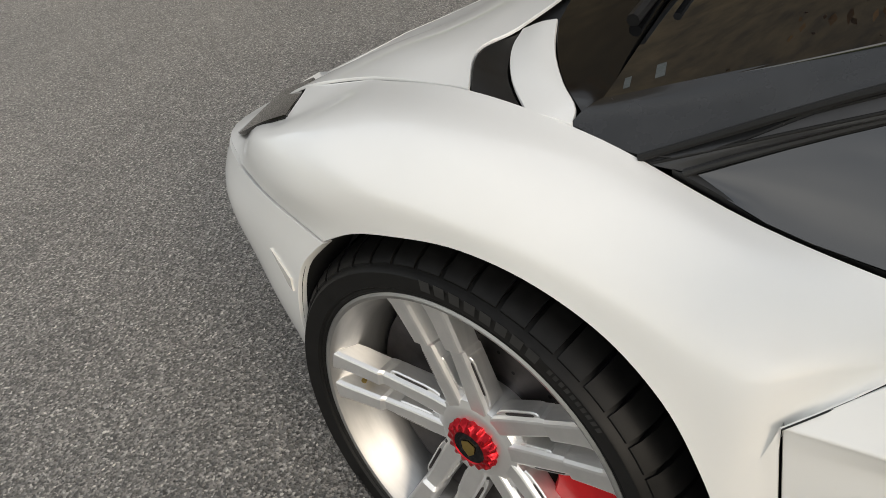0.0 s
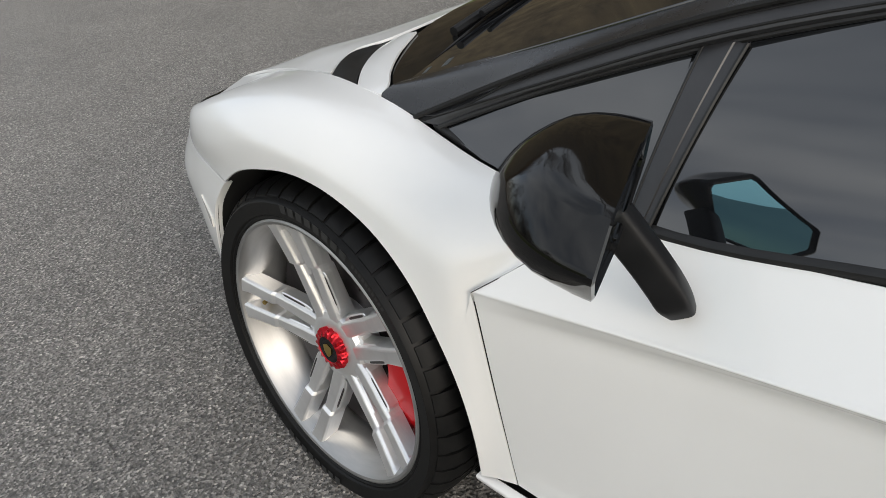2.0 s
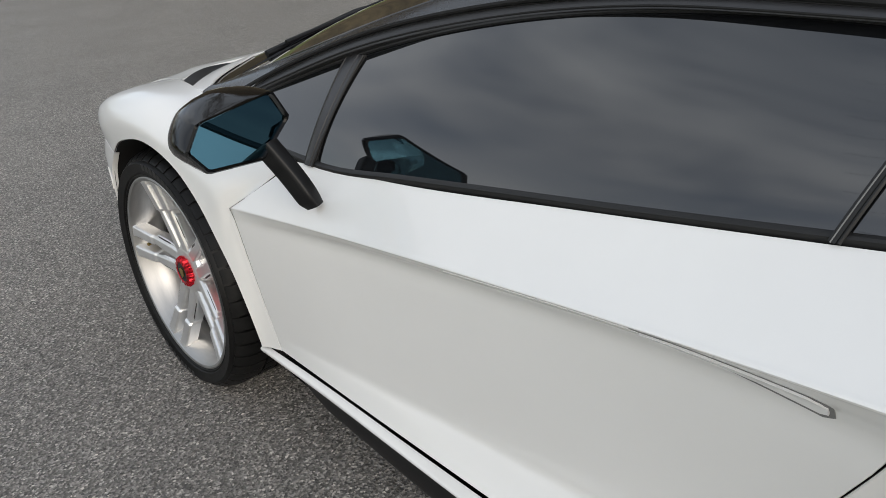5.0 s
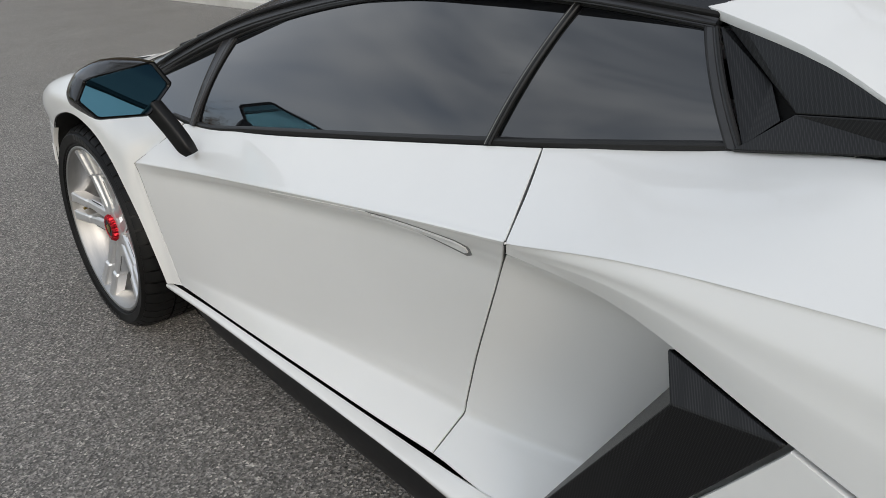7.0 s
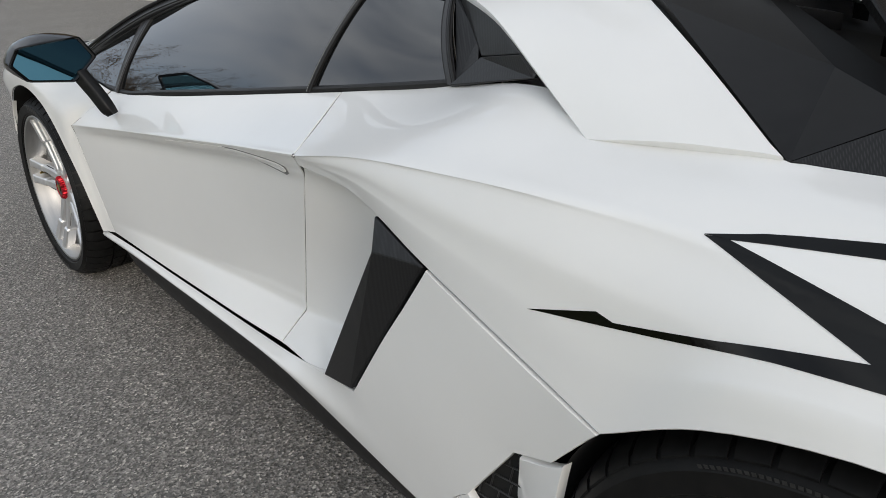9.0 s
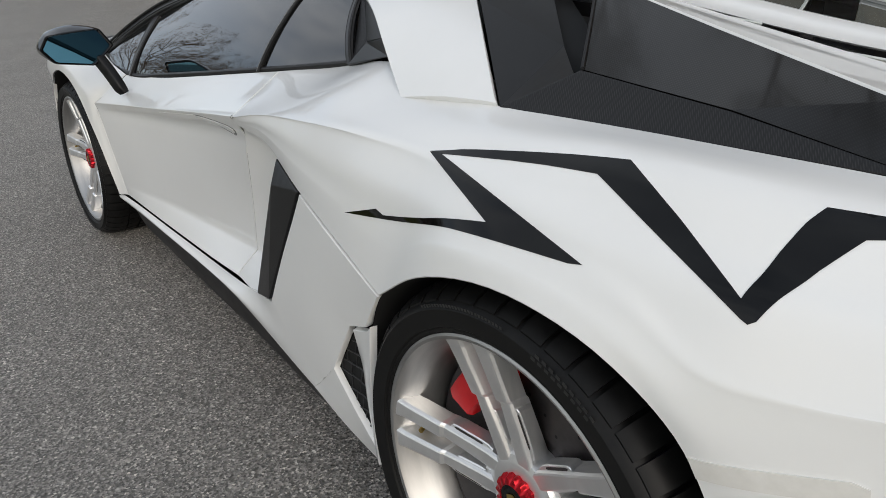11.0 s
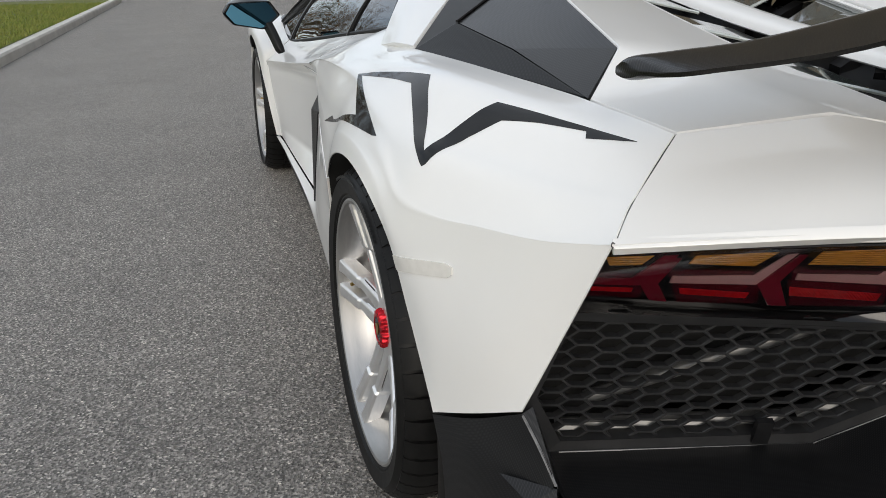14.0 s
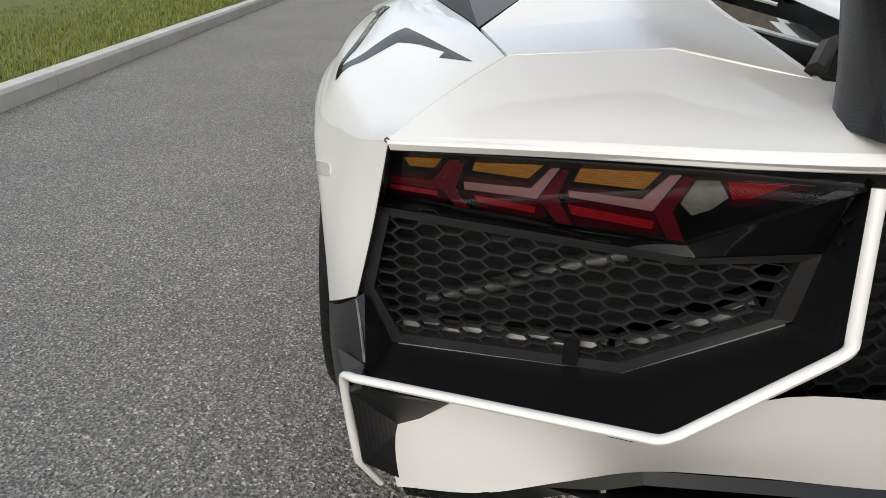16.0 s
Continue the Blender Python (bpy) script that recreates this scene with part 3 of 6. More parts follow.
# rear quarter panel, from the deck edge over the shoulder to the arch and the tail corner
Q_TOP = [(1.587, -0.724, 0.849), (1.87, -0.668, 0.886), (2.08, -0.700, 0.9205), (2.28, -0.715, 0.911), (2.50, -0.768, 0.906), (2.62, -0.755, 0.906), (2.76, -0.73, 0.903), (2.90, -0.70, 0.897), (2.99, -0.68, 0.893), (3.06, -0.667, 0.890), (3.13, -0.655, 0.885), (3.20, -0.642, 0.88), (3.264, -0.631, 0.874)]
Q_UP = [(1.634, -0.813, 0.813), (1.87, -0.788, 0.852), (2.08, -0.803, 0.884), (2.28, -0.808, 0.885), (2.49, -0.84, 0.884), (2.61, -0.838, 0.891), (2.75, -0.828, 0.897), (2.90, -0.812, 0.892), (3.0, -0.79, 0.883), (3.08, -0.765, 0.876), (3.16, -0.735, 0.866), (3.24, -0.71, 0.855), (3.31, -0.69, 0.846)]
Q_SH = [(1.674, -0.899, 0.778), (1.87, -0.900, 0.815), (2.08, -0.905, 0.838), (2.28, -0.905, 0.852), (2.49, -0.90, 0.853), (2.60, -0.908, 0.847), (2.75, -0.915, 0.835), (2.90, -0.91, 0.822), (3.01, -0.898, 0.812), (3.10, -0.868, 0.806), (3.19, -0.83, 0.806), (3.28, -0.79, 0.808), (3.355, -0.748, 0.815)]
Q_MID = [(1.669, -0.894, 0.768), (1.86, -0.907, 0.795), (2.085, -0.925, 0.795), (2.28, -0.935, 0.79), (2.475, -0.938, 0.79), (2.59, -0.943, 0.80), (2.75, -0.941, 0.80), (2.90, -0.940, 0.783), (3.005, -0.938, 0.742), (3.09, -0.912, 0.74), (3.19, -0.874, 0.752), (3.30, -0.83, 0.767), (3.392, -0.786, 0.79)]
Q_LOW = [(1.663, -0.888, 0.759), (1.85, -0.905, 0.775), (2.085, -0.934, 0.75), (2.275, -0.95, 0.725), (2.455, -0.962, 0.70), (2.57, -0.968, 0.75), (2.75, -0.963, 0.773), (2.905, -0.958, 0.748), (2.995, -0.954, 0.695), (3.065, -0.938, 0.655), (3.15, -0.915, 0.60), (3.25, -0.875, 0.61), (3.345, -0.815, 0.66)]
Q_EDGE = [(1.657, -0.882, 0.750), (1.84, -0.896, 0.75), (2.085, -0.937, 0.703), (2.26, -0.957, 0.662), (2.43, -0.975, 0.62), (2.55, -0.98, 0.697), (2.75, -0.976, 0.745), (2.91, -0.967, 0.717), (2.985, -0.955, 0.665), (3.04, -0.943, 0.567), (3.117, -0.927, 0.417), (3.205, -0.893, 0.465), (3.298, -0.852, 0.52)]
# the shoulder crease is tight at the door and opens out towards the rear
Q_FOLD = [tuple(np.array(a) + (np.array(b) - a) * f) for a, b, f in zip(Q_SH, Q_MID, (0.15, 0.15, 0.17, 0.22, 0.3, 0.4, 0.5, 0.6, 0.8, 0.9, 0.93, 0.95, 0.96))]
Q_CUT = [tuple(np.array(a) + (np.array(b) - a) * f) for a, b, f in zip(Q_MID, Q_LOW, (0.5, 0.5, 0.5, 0.5, 0.5, 0.5, 0.5, 0.4, 0.2, 0.09, 0.06, 0.05, 0.05))]
QUARTERS = pair("quarter_panel", [patch([Q_TOP, Q_UP, between(Q_UP, Q_SH, 0.65), Q_SH, Q_FOLD, Q_MID, Q_CUT, Q_LOW, Q_EDGE], 6, 5, row_sharp={8: (4, 10)})], PAINT, car, "white flared rear quarter panel", gap_shade=SEAL_AND_GAP_SHADE, depth=0.002, gap=0.0013)

# lower quarter panel between sill and rear arch
L_A = [(1.852, -0.945, 0.372), (1.91, -0.944, 0.455), (1.97, -0.942, 0.54), (2.03, -0.94, 0.62), (2.088, -0.938, 0.70)]
L_B = [(1.95, -0.946, 0.285), (2.04, -0.953, 0.40), (2.12, -0.955, 0.50), (2.19, -0.957, 0.58), (2.255, -0.958, 0.66)]
L_C = [(2.03, -0.942, 0.215), (2.172, -0.952, 0.341), (2.278, -0.957, 0.489), (2.35, -0.963, 0.52), (2.428, -0.975, 0.618)]
L_D = [(2.172, -0.952, 0.341), (2.235, -0.951, 0.285), (2.32, -0.948, 0.215)]
L_E = [(2.03, -0.942, 0.215), (2.15, -0.938, 0.185), (2.29, -0.93, 0.16)]
V_A = [(2.285, -0.957, 0.488), (2.35, -0.962, 0.517), (2.372, -0.966, 0.535)]
V_B = [(2.25, -0.925, 0.36), (2.31, -0.955, 0.37), (2.345, -0.965, 0.37)]
V_C = [(2.26, -0.92, 0.20), (2.31, -0.95, 0.20), (2.335, -0.96, 0.20)]
pair("arch_trim", [patch([V_A, V_B, V_C], 5, 5)], PAINT, car)
for s in (1, -1):
    bm = bmesh.new()
    slab(bm, [(x, y * s, z) for x, y, z in ((2.272, -0.94, 0.485), (2.168, -0.935, 0.34), (2.30, -0.935, 0.19), (2.33, -0.925, 0.30), (2.34, -0.925, 0.45))], (0, 0.03 * s, 0))
    vent = part("side_vent", bm, DARK, car, "black mesh vent ahead of the rear wheel", smooth=False)
    bm = bmesh.new()
    for k in range(9):
        z = 0.21 + 0.032 * k
        x0, x1 = (2.285 - (z - 0.19) * 0.75, 2.325) if z < 0.34 else (2.168 + (z - 0.34) * 0.72, 2.335)
        tube(bm, [(x0, -0.9365 * s, z), ((x0 + x1) / 2, -0.9385 * s, z + 0.012), (x1, -0.9365 * s, z)], 0.0016, 5)
        for q in range(4):
            x = x0 + (x1 - x0) * (q + (0.5 if k % 2 else 0.15)) / 4
            tube(bm, [(x, -0.937 * s, z + 0.006), (x + 0.008, -0.937 * s, z + 0.036)], 0.0016, 5)
    part("vent_mesh", bm, MESH_BLACK, vent, "fine black wire mesh")

# carbon blade over the intake
for s in (1, -1):
    bm = bmesh.new()
    P = {k: Vector((x, y * s, z)) for k, (x, y, z) in dict(top=(1.933, -0.911, 0.733), mid=(1.96, -0.943, 0.688), r=(2.084, -0.94, 0.703), bl=(1.72, -0.93, 0.335), br=(1.85, -0.949, 0.376), itop=(1.96, -0.86, 0.72), ibl=(1.75, -0.85, 0.345), ir=(2.08, -0.88, 0.69), ibr=(1.86, -0.88, 0.37)).items()}
    V = {k: bm.verts.new(p) for k, p in P.items()}
    for f in (("top", "mid", "r"), ("mid", "bl", "br", "r"), ("bl", "mid", "itop", "ibl"), ("mid", "top", "itop"), ("top", "r", "ir", "itop"), ("bl", "ibl", "ibr", "br"), ("br", "ibr", "ir", "r"), ("itop", "ir", "ibr", "ibl")):
        bm.faces.new([V[k] for k in f])
    bmesh.ops.recalc_face_normals(bm, faces=bm.faces)
    rounded(bm, 0.0025, 12)
    part("intake_blade", bm, CARBON, car, "matt carbon intake blade", smooth=False)

# sill and skirt
S_A = [(0.346, -0.930, 0.256), (0.55, -0.922, 0.262), (0.90, -0.912, 0.267), (1.20, -0.903, 0.272), (1.468, -0.897, 0.279), (1.848, -0.945, 0.371)]
S_B = [(0.343, -0.945, 0.25), (0.55, -0.938, 0.254), (0.90, -0.934, 0.260), (1.20, -0.931, 0.266), (1.468, -0.932, 0.273), (1.90, -0.95, 0.315)]
S_C = [(0.345, -0.943, 0.238), (0.55, -0.937, 0.243), (0.90, -0.932, 0.249), (1.20, -0.929, 0.255), (1.468, -0.930, 0.260), (2.03, -0.942, 0.215)]
pair("sill", [patch([S_A[:5] + L_A, S_B[:5] + L_B, S_C[:5] + L_C], 6, 6, row_sharp={0: (5,), 1: (5,), 2: (5, 6, 7, 8)}), patch([L_D, L_E], 6, 3)], PAINT, car, "white sill running up into the lower side panel", core=(1.5, -0.6, 0.3))
K_A = [(0.46, -0.928, 0.240), (0.85, -0.925, 0.248), (1.468, -0.924, 0.258), (2.0, -0.932, 0.218), (2.28, -0.925, 0.165)]
K_B = [(0.58, -0.912, 0.165), (0.9, -0.912, 0.165), (1.468, -0.910, 0.17), (2.0, -0.91, 0.15), (2.30, -0.915, 0.13)]
K_C = [(0.64, -0.865, 0.10), (0.9, -0.872, 0.095), (1.468, -0.872, 0.092), (2.0, -0.88, 0.09), (2.30, -0.88, 0.09)]
pair("side_skirt", [patch([K_A, K_B, K_C], 6, 5)], SATIN_BLACK, car, "satin black side skirt", core=(1.2, -0.6, 0.2))

# side glass in three panes, with seals, frames and dividers


for name, x0, x1, bulge in (("quarter_window", 0.0, 0.562, 0.003), ("side_window", 0.562, 1.53, 0.045), ("rear_side_window", 1.53, 2.0, 0.045)):
    keep = [k for k in range(len(glass_lo)) if x0 - 0.045 <= glass_lo[k, 0] <= x1 + 0.005]
    lo, hi = glass_lo[keep], glass_hi[keep]
    if x0 == 0.0:
        corner = lo[0], lo[-1], hi[-1]
        across = np.cross(corner[1] - corner[0], corner[2] - corner[0])
        lo, hi = (np.stack([g[:, 0], corner[0][1] - ((g[:, 0] - corner[0][0]) * across[0] + (g[:, 2] - corner[0][2]) * across[2]) / across[1], g[:, 2]], 1) for g in (lo, hi))
    pair(name, [np.array([lo + (hi - lo) * f + np.array((0, -bulge * f * (1 - f), 0.27 * bulge * f * (1 - f))) for f in np.linspace(0, 1, 13)])], TINTED, car, "dark tinted side glass", core=(1.0, 0, 0.6), gap=0.0)
for m in (False, True):
    bm = bmesh.new()
    add_grid(bm, [belt_line + np.array((0, 0.006, -0.012)), belt_line + np.array((0, -0.0006, -0.0005)), belt_line + np.array((0, -0.0005, 0.003)), (belt_line + glass_lo) / 2 + np.array((0, -0.0035, 0.003)), glass_lo + np.array((0, -0.0035, 0.004)), glass_lo + np.array((0, 0.004, 0.006))], m)
    bmesh.ops.recalc_face_normals(bm, faces=bm.faces)
    part("belt_seal", bm, SEAL_AND_GAP_SHADE, car, "black rubber belt seal")
    bm = bmesh.new()
    tube(bm, glass_hi + np.array((0, -0.003, 0.0)), 0.0036, 8, m, 1.1)
    part("window_seal", bm, SEAL_AND_GAP_SHADE, car)
    for x_lo, x_hi, w0, w1, bulge, bright in ((0.548, 0.566, 0.0135, 0.0245, 0.03, True), (1.486, 1.546, 0.005, 0.005, 0.045, False), (1.862, 1.766, 0.0095, 0.0085, 0.045, True)):
        lo, hi = (np.array([x, np.interp(x, g[:, 0], g[:, 1]), np.interp(x, g[:, 0], g[:, 2])]) for x, g in ((x_lo, glass_lo), (x_hi, glass_hi)))
        path = np.array([lo + (hi - lo) * f + np.array((0, -0.003 - bulge * f * (1 - f), 0.27 * bulge * f * (1 - f))) for f in np.linspace(-0.02, 1.02, 17)])
        half = np.linspace(w0, w1, len(path))
        bm = bmesh.new()
        add_grid(bm, [np.stack([path[:, 0] + f * half, path[:, 1] + dy, path[:, 2]], 1) for f, dy in ((-1, 0.004), (-1, -0.004), (-0.8, -0.0065), (0.35, -0.0065), (0.42, -0.0045), (1, -0.0045), (1, 0.004))], m)
        bmesh.ops.recalc_face_normals(bm, faces=bm.faces)
        post = part("window_post", bm, FRAME_GREY if bright else SEAL_AND_GAP_SHADE, car, "satin grey-black window post")
        for f in (-1.0, 1.0):
            bm = bmesh.new()
            tube(bm, np.stack([path[:, 0] + f * half * 0.98, path[:, 1] - 0.004, path[:, 2]], 1), 0.0026, 6, m)
            part("post_seal", bm, SEAL_AND_GAP_SHADE, post)
        if not bright:
            bm = bmesh.new()
            tube(bm, np.stack([path[:, 0] - half * 0.7, path[:, 1] - 0.0065, path[:, 2]], 1), 0.0009, 6, m)
            part("post_trim", bm, GREY_GAP, post, "thin grey strip")

# grooves along the window frame: near-black beads that paint in the grooves' shade
for m in (False, True):
    for line, r in ((curve(PI_O[1:], 6) + np.array((0, -0.001, 0.0)), 0.0042), (FRAME_GRID[1], 0.0016), (FRAME_GRID[3], 0.0018)):
        bm = bmesh.new()
        tube(bm, line, r, 6, m)
        part("frame_groove_shade", bm, DARK, car)

# buttress from roof to shoulder
B_L = [(1.735, -0.558, 1.043), (1.95, -0.652, 1.004), (2.10, -0.723, 0.950), (2.258, -0.795, 0.887)]
B_R = [(2.02, -0.43, 1.075), (2.19, -0.553, 1.024), (2.36, -0.675, 0.967), (2.503, -0.775, 0.910)]
pair("buttress", [patch([B_L, [tuple((np.array(a) + b) / 2 + (0, -0.004, 0.006)) for a, b in zip(B_L, np.array(B_R))], B_R], 6, 5)], PAINT, car, "white roof buttress")

# ---- tools for laying thin things on a surface ----
def tree_of(ob):
    me = ob.data
    return BVHTree.FromPolygons([v.co for v in me.vertices], [tuple(p.vertices) for p in me.polygons])


def lay_on(name, target, outline, to_ray, mat, parent, label="", lift=0.0009, step=0.02, thick=0.0, mirror=False):
    """A thin sheet with the given flat outline, laid on the curved surface of target."""
    bm = bmesh.new()
    f = bm.faces.new([bm.verts.new((a, b, 0)) for a, b in outline])
    bmesh.ops.triangulate(bm, faces=[f])
    for _ in range(6):
        es = [e for e in bm.edges if e.calc_length() > step]
        if not es:
            break
        bmesh.ops.subdivide_edges(bm, edges=es, cuts=1)
        bmesh.ops.triangulate(bm, faces=[q for q in bm.faces if len(q.verts) > 3])
    t = tree_of(target)
    for v in bm.verts:
        o, d = to_ray(v.co.x, v.co.y)
        hit, nor, _, _ = t.ray_cast(o, d)
        if hit:
            if nor.dot(d) > 0:
                nor = -nor
            v.co = hit + nor * lift
        else:
            v.co = o + d * 0.5
    if mirror:
        for v in bm.verts:
            v.co.y = -v.co.y
    bmesh.ops.recalc_face_normals(bm, faces=bm.faces)
    if sum(q.normal.dot(q.calc_center_median() - Vector((1.4, 0, 0.4))) for q in bm.faces) < 0:
        bmesh.ops.reverse_faces(bm, faces=bm.faces)
    edge = [e for e in bm.edges if e.is_boundary]
    normals = {tuple(np.round(v.co, 7)): v.normal.copy() for v in bm.verts}
    made = bmesh.ops.extrude_edge_only(bm, edges=edge)["geom"]
    for v in [q for q in made if isinstance(q, bmesh.types.BMVert)]:
        n = normals.get(tuple(np.round(v.co, 7)))
        if n:
            v.co -= n * (lift + 0.001 + thick)
    return part(name, bm, mat, parent, label)


def from_side(x, z):
    return Vector((x, -1.6, z)), Vector((0, 1, 0))


def from_shoulder(x, w):
    """Rays from above the shoulder, at 45 degrees; w runs up the slope."""
    r = math.sqrt(0.5)
    return Vector((x, w * r - 0.9 - 0.6, w * r + 0.9 + 0.6)), Vector((0, r, -r))


def plate(bm, pts, thick):
    """A flat polygon with thickness along its own normal, away from the viewer's side."""
    v = [bm.verts.new(p) for p in pts]
    f = bm.faces.new(v)
    f.normal_update()
    r = bmesh.ops.extrude_face_region(bm, geom=[f])
    for q in r["geom"]:
        if isinstance(q, bmesh.types.BMVert):
            q.co -= f.normal * thick


def sided(pts, s):
    """Points of the car's near side (s = 1), or mirrored to the far side (s = -1), in the turn that keeps faces outwards."""
    out = [(x, y * s, z) for x, y, z in pts]
    return out if s > 0 else out[::-1]


def facet(name, pts, mat, s, thick=0.012, label="", bevel=0.0):
    bm = bmesh.new()
    v = [bm.verts.new(p) for p in sided(pts, s)]
    f = bm.faces.new(v)
    f.normal_update()
    c = f.calc_center_median()
    if f.normal.dot(c - Vector((c.x, 0, 0.3))) < 0:
        f.normal_flip()
    bmesh.ops.triangulate(bm, faces=[f])
    bm.normal_update()
    normals = {q: q.normal.copy() for q in bm.verts}
    old = list(bm.verts)
    r = bmesh.ops.extrude_face_region(bm, geom=list(bm.faces))
    new_v = [q for q in r["geom"] if isinstance(q, bmesh.types.BMVert)]
    for q in new_v:
        o = min(old, key=lambda k: (k.co - q.co).length)
        q.co -= normals[o] * thick
    bmesh.ops.recalc_face_normals(bm, faces=bm.faces)
    if bevel:
        rounded(bm, bevel, 40)
    return part(name, bm, mat, car, label, smooth=False)


# ---- carbon parts behind the doors ----
for s in (1, -1):
    facet("inlet_cheek", [(2.506, -0.772, 0.905), (2.205, -0.56, 1.03), (2.02, -0.43, 1.07), (2.30, -0.46, 1.035), (2.47, -0.60, 0.97), (2.60, -0.71, 0.955)], SATIN_BLACK, s, label="matt black inlet cheek")
    # thin near-black facet, the shade of the deep inlet is in its colour
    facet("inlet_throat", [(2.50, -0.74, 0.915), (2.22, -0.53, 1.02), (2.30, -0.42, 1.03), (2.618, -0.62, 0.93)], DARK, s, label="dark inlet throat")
    facet("inlet_shelf", [(2.506, -0.774, 0.905), (2.618, -0.715, 0.965), (2.84, -0.685, 0.935), (3.083, -0.663, 0.89)], CARBON, s, label="woven carbon inlet shelf", bevel=0.002)
    facet("inlet_wall", [(2.618, -0.712, 0.965), (2.42, -0.47, 1.062), (2.70, -0.515, 1.002), (2.977, -0.558, 0.945), (3.083, -0.663, 0.89), (2.84, -0.683, 0.936)], CARBON_GLOSS, s, label="gloss carbon inlet wall")
    bm = bmesh.new()
    tube(bm, [(2.62, -0.714 * s, 0.967), (2.52, -0.59 * s, 1.016), (2.42, -0.468 * s, 1.066)], 0.003, 6)
    part("inlet_rib", bm, SATIN_BLACK, car)
    # corner trim behind the rear side glass
    facet("pillar_facet", [(1.862, -0.678, 0.887), (1.928, -0.660, 0.940), (2.058, -0.702, 0.962), (2.102, -0.718, 0.940), (2.09, -0.708, 0.931)], CARBON, s, label="black carbon pillar foot", bevel=0.002)
    facet("pillar_facet", [(1.928, -0.659, 0.940), (1.755, -0.553, 1.036), (1.80, -0.575, 1.034), (1.95, -0.645, 1.0), (2.058, -0.701, 0.963)], CARBON, s, label="black carbon pillar blade", bevel=0.002)
    facet("pillar_recess", [(1.872, -0.668, 0.893), (1.776, -0.574, 1.018), (1.80, -0.57, 1.01), (1.872, -0.61, 0.96), (1.905, -0.645, 0.925)], CARBON, s, 0.004)
    # flat near-black facet in place of a deep slot, shade painted in
    facet("pillar_slot", [(1.90, -0.63, 0.92), (1.86, -0.60, 0.96), (1.77, -0.545, 1.02), (1.80, -0.54, 1.02), (1.93, -0.62, 0.93)], DARK, s, 0.004)
    facet("roof_corner", [(1.72, -0.552, 1.046), (1.765, -0.53, 1.055), (2.03, -0.43, 1.078), (1.85, -0.40, 1.09), (1.72, -0.48, 1.08)], PAINT, s, label="white roof edge", bevel=0.003)

# ---- rear deck and engine cover ----
T_A = [(2.42, -0.468, 1.064), (2.70, -0.512, 1.005), (2.979, -0.556, 0.948), (3.085, -0.66, 0.889), (3.264, -0.63, 0.875)]
T_B = [(2.42, -0.36, 1.036), (2.70, -0.385, 0.980), (2.97, -0.41, 0.930), (3.09, -0.43, 0.910), (3.285, -0.41, 0.886)]
T_C = [(2.42, -0.25, 1.008), (2.70, -0.25, 0.952), (2.97, -0.25, 0.904), (3.13, -0.25, 0.886), (3.345, -0.245, 0.855)]
pair("deck_shoulder", [patch([T_A, T_B, T_C], 6, 5, row_sharp={0: (2, 3)}, sharp_v=(1,))], PAINT, car, "white deck shoulder beside the engine cover", core=(2.6, 0, 0.3), gap=0.0004)
U_A = [(1.76, -0.48, 1.085), (2.02, -0.43, 1.078), (2.22, -0.45, 1.068), (2.42, -0.468, 1.064)]
U_B = [(1.76, -0.36, 1.09), (2.02, -0.34, 1.07), (2.22, -0.34, 1.052), (2.42, -0.36, 1.04)]
U_C = [(1.76, -0.25, 1.09), (2.02, -0.25, 1.06), (2.22, -0.25, 1.035), (2.42, -0.25, 1.008)]
pair("roof_shoulder", [patch([U_A, U_B, U_C], 5, 5)], PAINT, car, core=(2.0, 0, 0.3))
E_A = [(3.264, -0.631, 0.874), (3.31, -0.69, 0.846), (3.355, -0.748, 0.815), (3.392, -0.786, 0.79)]
E_B = [(3.305, -0.42, 0.888), (3.36, -0.46, 0.868), (3.43, -0.52, 0.836), (3.475, -0.565, 0.802)]
E_C = [(3.345, -0.245, 0.855), (3.42, -0.28, 0.85), (3.51, -0.32, 0.835), (3.553, -0.38, 0.812)]
E_D = [(3.40, 0, 0.845), (3.47, 0, 0.845), (3.56, 0, 0.838), (3.60, 0, 0.818)]
pair("tail_lid", [patch([E_A, E_B, E_C, E_D], 6, 6, sharp_v=(1,))], PAINT, car, "white tail lid with a sharp lower lip", core=(2.8, 0, 0.3), gap=0.0004)
H_A = [(3.394, -0.787, 0.787), (3.478, -0.565, 0.799), (3.556, -0.38, 0.809), (3.603, 0, 0.815)]
H_B = [(3.388, -0.784, 0.776), (3.466, -0.562, 0.787), (3.54, -0.378, 0.796), (3.588, 0, 0.80)]
pair("lid_lip", [patch([H_A, H_B], 6, 3)], PAINT, car, gap=0.0)
# central spine and the louvres on both sides of it
SP = [[(1.76, -0.075, 1.075), (2.2, -0.062, 0.995), (2.6, -0.052, 0.928), (3.12, -0.04, 0.872)], [(1.76, -0.068, 1.092), (2.2, -0.055, 1.012), (2.6, -0.044, 0.945), (3.12, -0.032, 0.888)], [(1.76, -0.04, 1.10), (2.2, -0.03, 1.022), (2.6, -0.02, 0.954), (3.12, -0.01, 0.895)], [(1.76, 0, 1.103), (2.2, 0, 1.026), (2.6, 0, 0.957), (3.12, 0, 0.897)]]
pair("engine_spine", [patch(SP, 6, 3)], PAINT, car, "white spine down the engine cover", core=(2.4, 0, 0.3), gap=0.0)
LOUVRE = varied("smoked_louvre_glass", (0.05, 0.058, 0.055), (0.09, 0.10, 0.095), 6.0, 0.04, 0.02, coat=1.0, spec=0.8)
